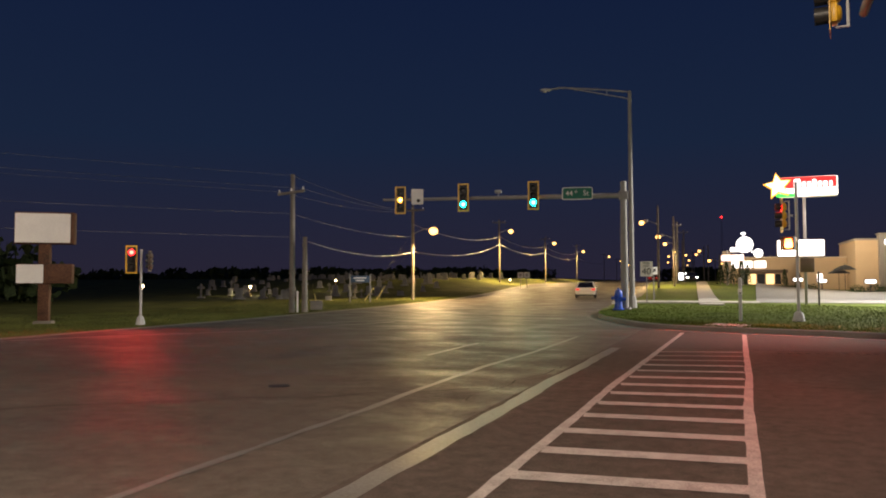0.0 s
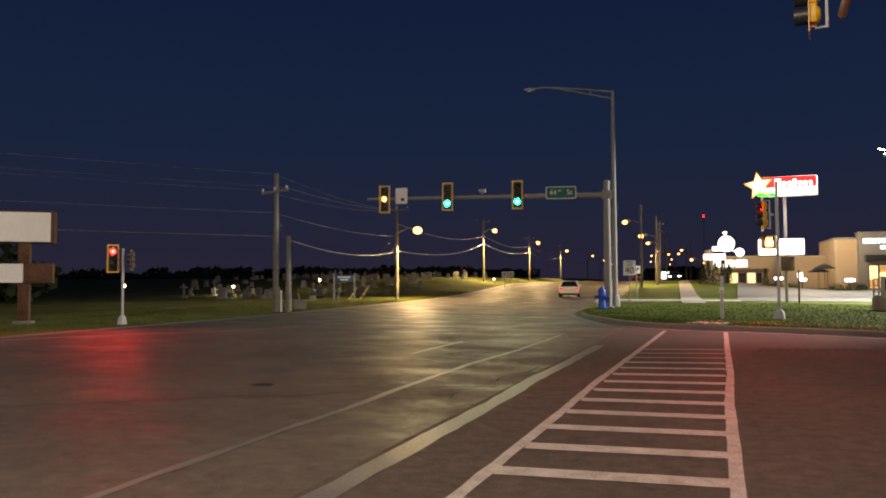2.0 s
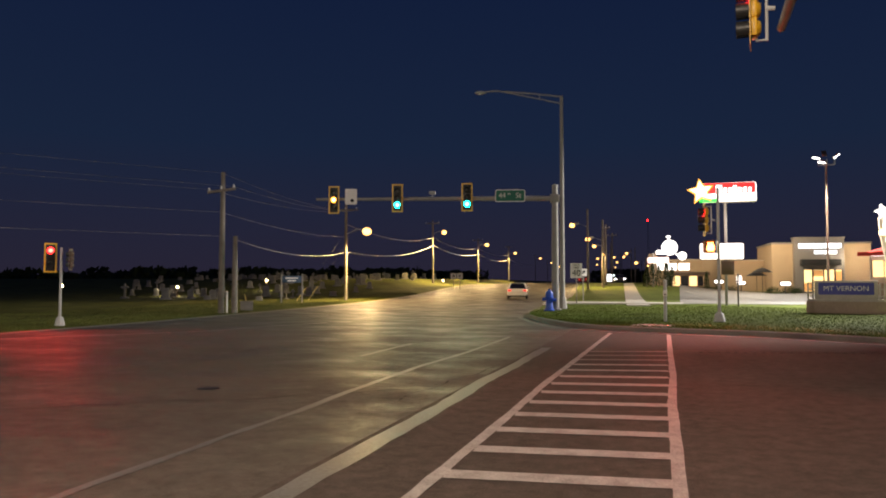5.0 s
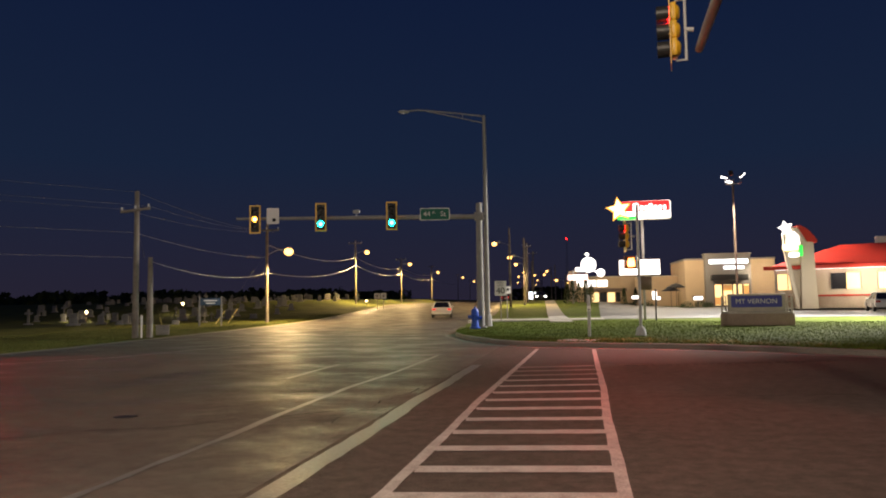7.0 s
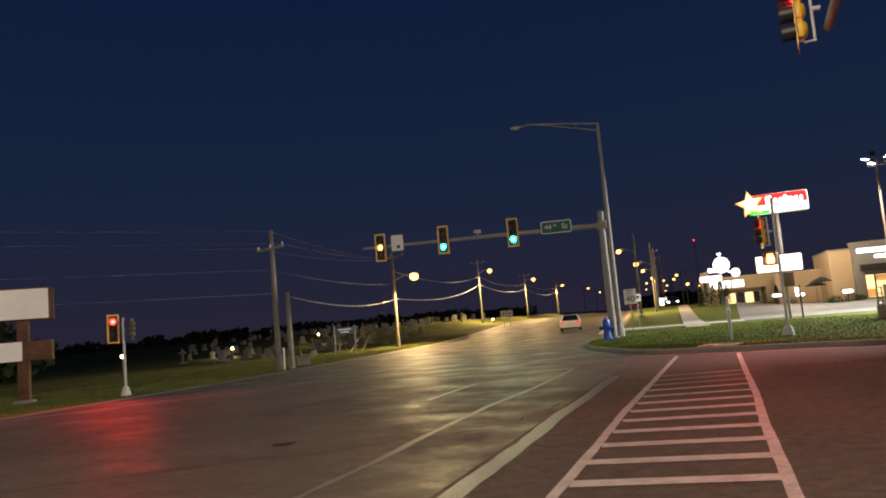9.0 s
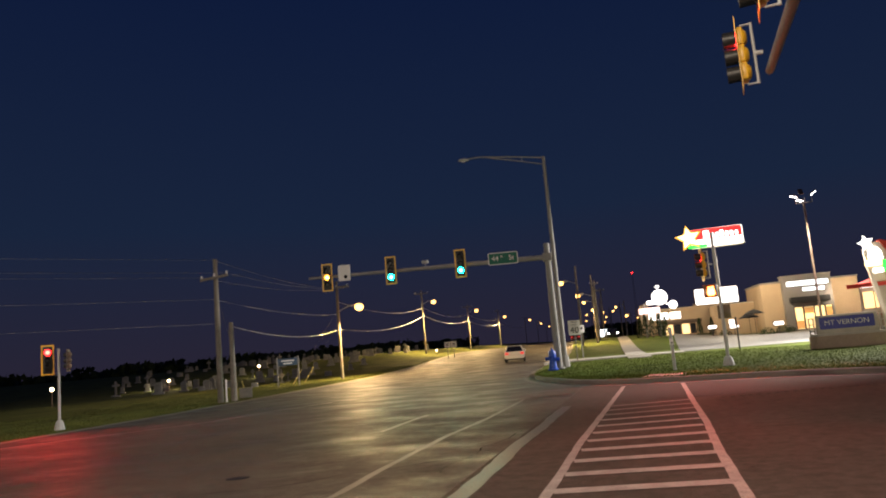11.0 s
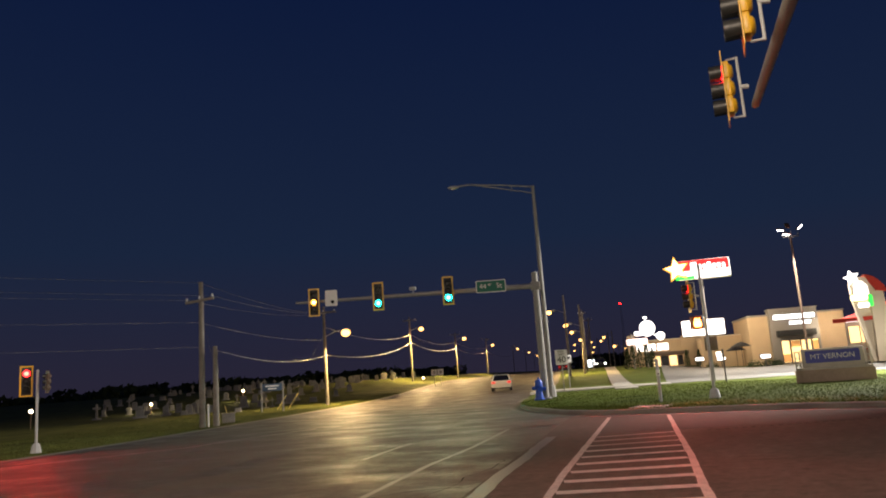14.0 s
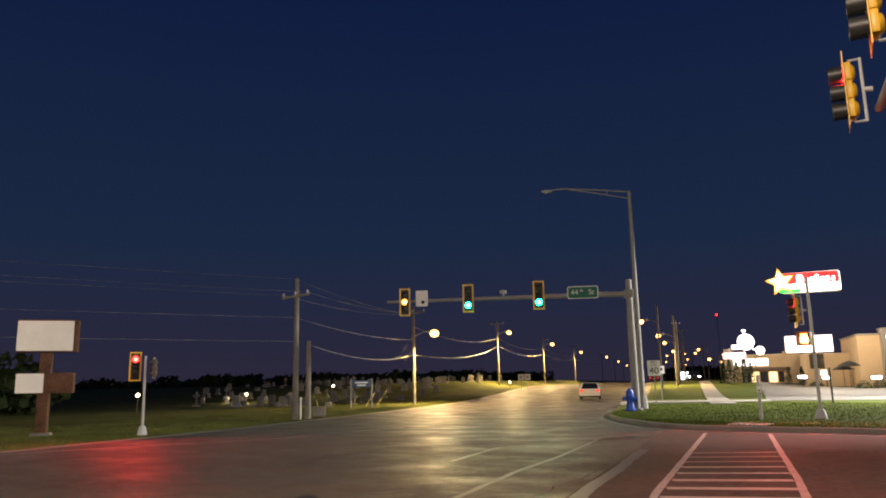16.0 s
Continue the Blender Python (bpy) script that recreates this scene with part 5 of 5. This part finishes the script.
# ---- cars ----
def car(at, rz, paint, label, tail=False, front=False):
    t = thing("car", at, rz, label, "car", "cars")
    b = bmesh.new()
    side = [(-2.2, 0.32), (2.15, 0.32), (2.25, 0.55), (2.15, 0.78), (1.1, 0.92), (-1.55, 0.95), (-2.2, 0.9), (-2.28, 0.6)]
    prism(b, side, -0.88, 0.88, UPRIGHT)
    bmesh.ops.bevel(b, geom=b.edges[:], offset=0.06, segments=2, affect="EDGES")
    part("body", b, paint, t)
    b = bmesh.new()
    lo = [(1.1, 0.78), (-1.85, 0.78), (-1.85, -0.78), (1.1, -0.78)]
    hi = [(0.25, 0.58), (-1.15, 0.58), (-1.15, -0.58), (0.25, -0.58)]
    lv, hv = [b.verts.new((x, y, 0.9)) for x, y in lo], [b.verts.new((x, y, 1.40)) for x, y in hi]
    for i in range(4):
        b.faces.new((lv[i], lv[(i + 1) % 4], hv[(i + 1) % 4], hv[i]))
    b.faces.new(lv[::-1])
    b.faces.new(hv)
    part("window_glass", b, M_GLASSDARK, t, flat=True)
    b = bmesh.new()
    box(b, (-0.45, 0, 1.42), (1.5, 1.2, 0.06), 0, 0.025)
    for sy in (-1, 1):
        for p, q in (((1.1, 0.79, 0.9), (0.25, 0.6, 1.42)), ((-1.85, 0.79, 0.9), (-1.15, 0.6, 1.42)), ((-0.4, 0.8, 0.9), (-0.4, 0.6, 1.42))):
            tube(b, (p[0], sy * p[1], p[2]), (q[0], sy * q[1], q[2]), 0.045, None, 6)
    part("roof", b, paint, t)
    for sx in (-1.35, 1.4):
        for sy in (-0.82, 0.82):
            b = bmesh.new()
            lathe(b, [(0.26, -0.1), (0.33, -0.08), (0.33, 0.08), (0.26, 0.1)], (sx, sy, 0.33), 18, "Y")
            ty = part("tyre", b, M_DARK, t)
            b = bmesh.new()
            lathe(b, [(0.2, -0.105), (0.2, 0.105)], (sx, sy, 0.33), 12, "Y")
            part("rim", b, M_ALU, ty)
    for sy in (-0.68, 0.68):
        b = bmesh.new()
        box(b, (-2.24, sy, 0.76), (0.1, 0.3, 0.16), 0, 0.02)
        part("tail_light", b, glow("lit_tail_light", (1.0, 0.05, 0.04), 1.0) if tail else M_REDROOF, t)
        b = bmesh.new()
        box(b, (2.17, sy, 0.66), (0.12, 0.34, 0.14), 0, 0.02)
        part("headlight", b, E_LED if front else M_WHITE, t)
    b = bmesh.new()
    box(b, (-2.29, 0, 0.6), (0.02, 0.5, 0.12))
    part("plate", b, M_WHITE, t)
    for x in (-2.25, 2.2):
        b = bmesh.new()
        box(b, (x, 0, 0.40), (0.16, 1.66, 0.17), 0, 0.05)
        part("bumper", b, M_DARK if x > 0 else paint, t)
    b = bmesh.new()
    box(b, (-2.27, 0, 0.27), (0.12, 1.4, 0.1), 0, 0.03)
    part("valance", b, M_DARK, t)
    for sy in (-0.93, 0.93):
        b = bmesh.new()
        box(b, (0.75, sy, 0.98), (0.12, 0.2, 0.13), 0, 0.04)
        part("wing_mirror", b, paint, t)
    return t


M_CARWHITE = surface("white_car_paint", (0.8, 0.8, 0.79), 0.25, 0, 0.03, 2.0, 0.0, 20.0)
M_CARDARK = surface("dark_car_paint", (0.04, 0.04, 0.05), 0.25, 0.2, 0.03, 2.0, 0.0, 20.0)
M_CARRED = surface("red_car_paint", (0.3, 0.03, 0.03), 0.25, 0.1, 0.03, 2.0, 0.0, 20.0)
car((-12.8, 67.0, ground_z(-12.8, 67.0) + 0.003), 99, M_CARWHITE, "white sedan driving away on the main road, tail lights lit", True)
car((-15.5, 150.0, ground_z(-15, 150) + 0.2), 97, M_CARRED, "red car beside the far road", True)
car((-6.6, 119.0, ground_z(-6.6, 119) + 0.27), -84, M_CARDARK, "dark car waiting in a drive with headlights lit", False, True)
car((22.5, 62.0, ground_z(22.5, 62) + 0.29), 80, M_CARWHITE, "white car parked beside the restaurant")

for x, y in ((12.6, 86.5), (6.5, 95.5), (9.3, 98.6)):
    z = ground_z(x, y) + 0.29
    t = thing("menu_board", (x, y, z), 0, "low lit menu board on a dark stand", "menu board", "menu boards")
    b = bmesh.new()
    box(b, (0, 0, 0.45), (0.12, 0.12, 0.9), 0, 0.01)
    part("stand", b, M_DARK, t)
    b = bmesh.new()
    box(b, (0, 0, 1.1), (1.15, 0.25, 0.5), 0, 0.03)
    cabinet = part("cabinet", b, M_DARK, t)
    b = bmesh.new()
    panel(b, 1.0, 0.36, 0.12, 0.128, 0.14, (0, 1.1))
    part("lit_face", b, E_SIGN, cabinet, "glowing white board face")
for x, y, r in ((11.6, 88, 0.8), (13.3, 88.6, 0.9), (14.3, 90.5, 0.7), (8.2, 99.5, 0.8), (19.6, 90.8, 0.8), (21.2, 90.6, 0.7)):
    z = ground_z(x, y) + 0.28
    t = thing("low_shrub", (x, y, z), 0, "low dark rounded shrub beside the shop front", "shrub", "low shrubs")
    rr = random.Random(int(x * 7))
    b = bmesh.new()
    for k in range(3):
        tube(b, (0, 0, 0), (rr.gauss(0, 0.25), rr.gauss(0, 0.25), 0.6 * r), 0.03, 0.015, 6)
    part("stems", b, M_WOOD, t)
    b = bmesh.new()
    for k in range(380):
        d = Vector((rr.gauss(0, 1), rr.gauss(0, 1), abs(rr.gauss(0, 0.8)))).normalized() * r * rr.uniform(0.6, 1.05)
        u = Vector((rr.gauss(0, 1), rr.gauss(0, 1), rr.gauss(0, 1))).normalized() * 0.09
        w = Vector((rr.gauss(0, 1), rr.gauss(0, 1), rr.gauss(0, 1))).normalized() * 0.09
        b.faces.new([b.verts.new(d + u), b.verts.new(d + w), b.verts.new(d - u)])
    part("foliage", b, M_LEAF, t)

# ---- worn details on the pavement ----
bm = bmesh.new()
lathe(bm, [(0.16, 0.0), (0.16, 0.006), (0.14, 0.008)], (-6.4, 9.4, 0.0), 24)
setting("valve_cover", bm, M_DARK, "small round dark iron valve cover in the road", "valve cover")
bm = bmesh.new()
prism(bm, [(-1.6, 17.9), (2.3, 18.1), (6.0, 18.9), (5.0, 21.2), (2.0, 22.8), (-1.6, 23.3)], 0.001, 0.0025)
setting("road_patch", bm, M_PATCH, "darker asphalt patch at the end of the crossing", "road patch", True)
bm = bmesh.new()
for k in range(26):
    bar(bm, (0.75 + k * 0.19, 17.42 + k * 0.048), (0.83 + k * 0.19, 17.44 + k * 0.048), 0.16, 0.005)
setting("joint_marks", bm, M_BLACK, "row of small dark saw-tooth marks across the asphalt", "road marks", True)


def crack(bm, p, q, w, seed):
    r = random.Random(seed)
    n = 14
    pts = [Vector(p).lerp(Vector(q), k / n) + Vector((r.gauss(0, 0.06), r.gauss(0, 0.06))) for k in range(n + 1)]
    for a, b_ in zip(pts, pts[1:]):
        bar(bm, a, b_, w * r.uniform(0.4, 1.4), 0.0035)


bm = bmesh.new()
for k, (p, q, w) in enumerate((((-8.5, 6.5), (-3.2, 10.4), 0.025), ((-3.4, 9.0), (-3.0, 13.5), 0.014), ((-17, 9), (-9, 22), 0.012),
                               ((-18, 32), (-8, 34), 0.03), ((-20, 45), (-9, 46), 0.035), ((-15, 24), (-15.8, 44), 0.03),
                               ((1.5, 6), (6, 7.5), 0.02), ((0.8, 12), (7, 12.8), 0.02))):
    crack(bm, p, q, w, k)
setting("road_cracks", bm, M_BLACK, "thin dark cracks and sealed joints in the pavement", "cracks", True)


def tufts(name, n, place, label, seed, mat):
    """Many single grass blades on the ground."""
    r = random.Random(seed)
    verts, faces = [], []
    for k in range(n):
        x, y, z = place(r)
        h, a, w = r.uniform(0.02, 0.06), r.uniform(0, 6.28), r.uniform(0.008, 0.02)
        c, d = math.cos(a) * w, math.sin(a) * w
        i = len(verts)
        verts += [(x - c, y - d, z - 0.01), (x + c, y + d, z - 0.01), (x + r.gauss(0, 0.04), y + r.gauss(0, 0.04), z + h)]
        faces.append((i, i + 1, i + 2))
    me = bpy.data.meshes.new(name)
    me.from_pydata(verts, [], faces)
    me.materials.append(mat)
    return tagged(new(name, me), label, "grass", "", "stuff")


def kerb_y(x):
    pts = sorted(KERB[2:14])
    return float(np.interp(x, [p[0] for p in pts], [p[1] for p in pts]))


def corner_spot(r):
    x = r.uniform(-6.0, 14)
    y = kerb_y(x) + 0.35 + 22 * r.random() ** 1.6
    x = max(x, right_edge(y) + 0.4) if y > 38 else x
    return x, min(y, 47.6), verge_z(x, min(y, 47.6))


def left_spot(r):
    y = 8 + 70 * r.random() ** 1.3
    x = left_edge(y) - 0.3 - 9 * r.random() ** 1.5
    return x, y, left_z(x, y)


tufts("corner_grass", 60000, corner_spot, "short mown grass blades on the corner lawn", 3, M_GRASS)
tufts("verge_grass", 60000, left_spot, "uneven grass blades along the far verge", 5, M_VERGE)
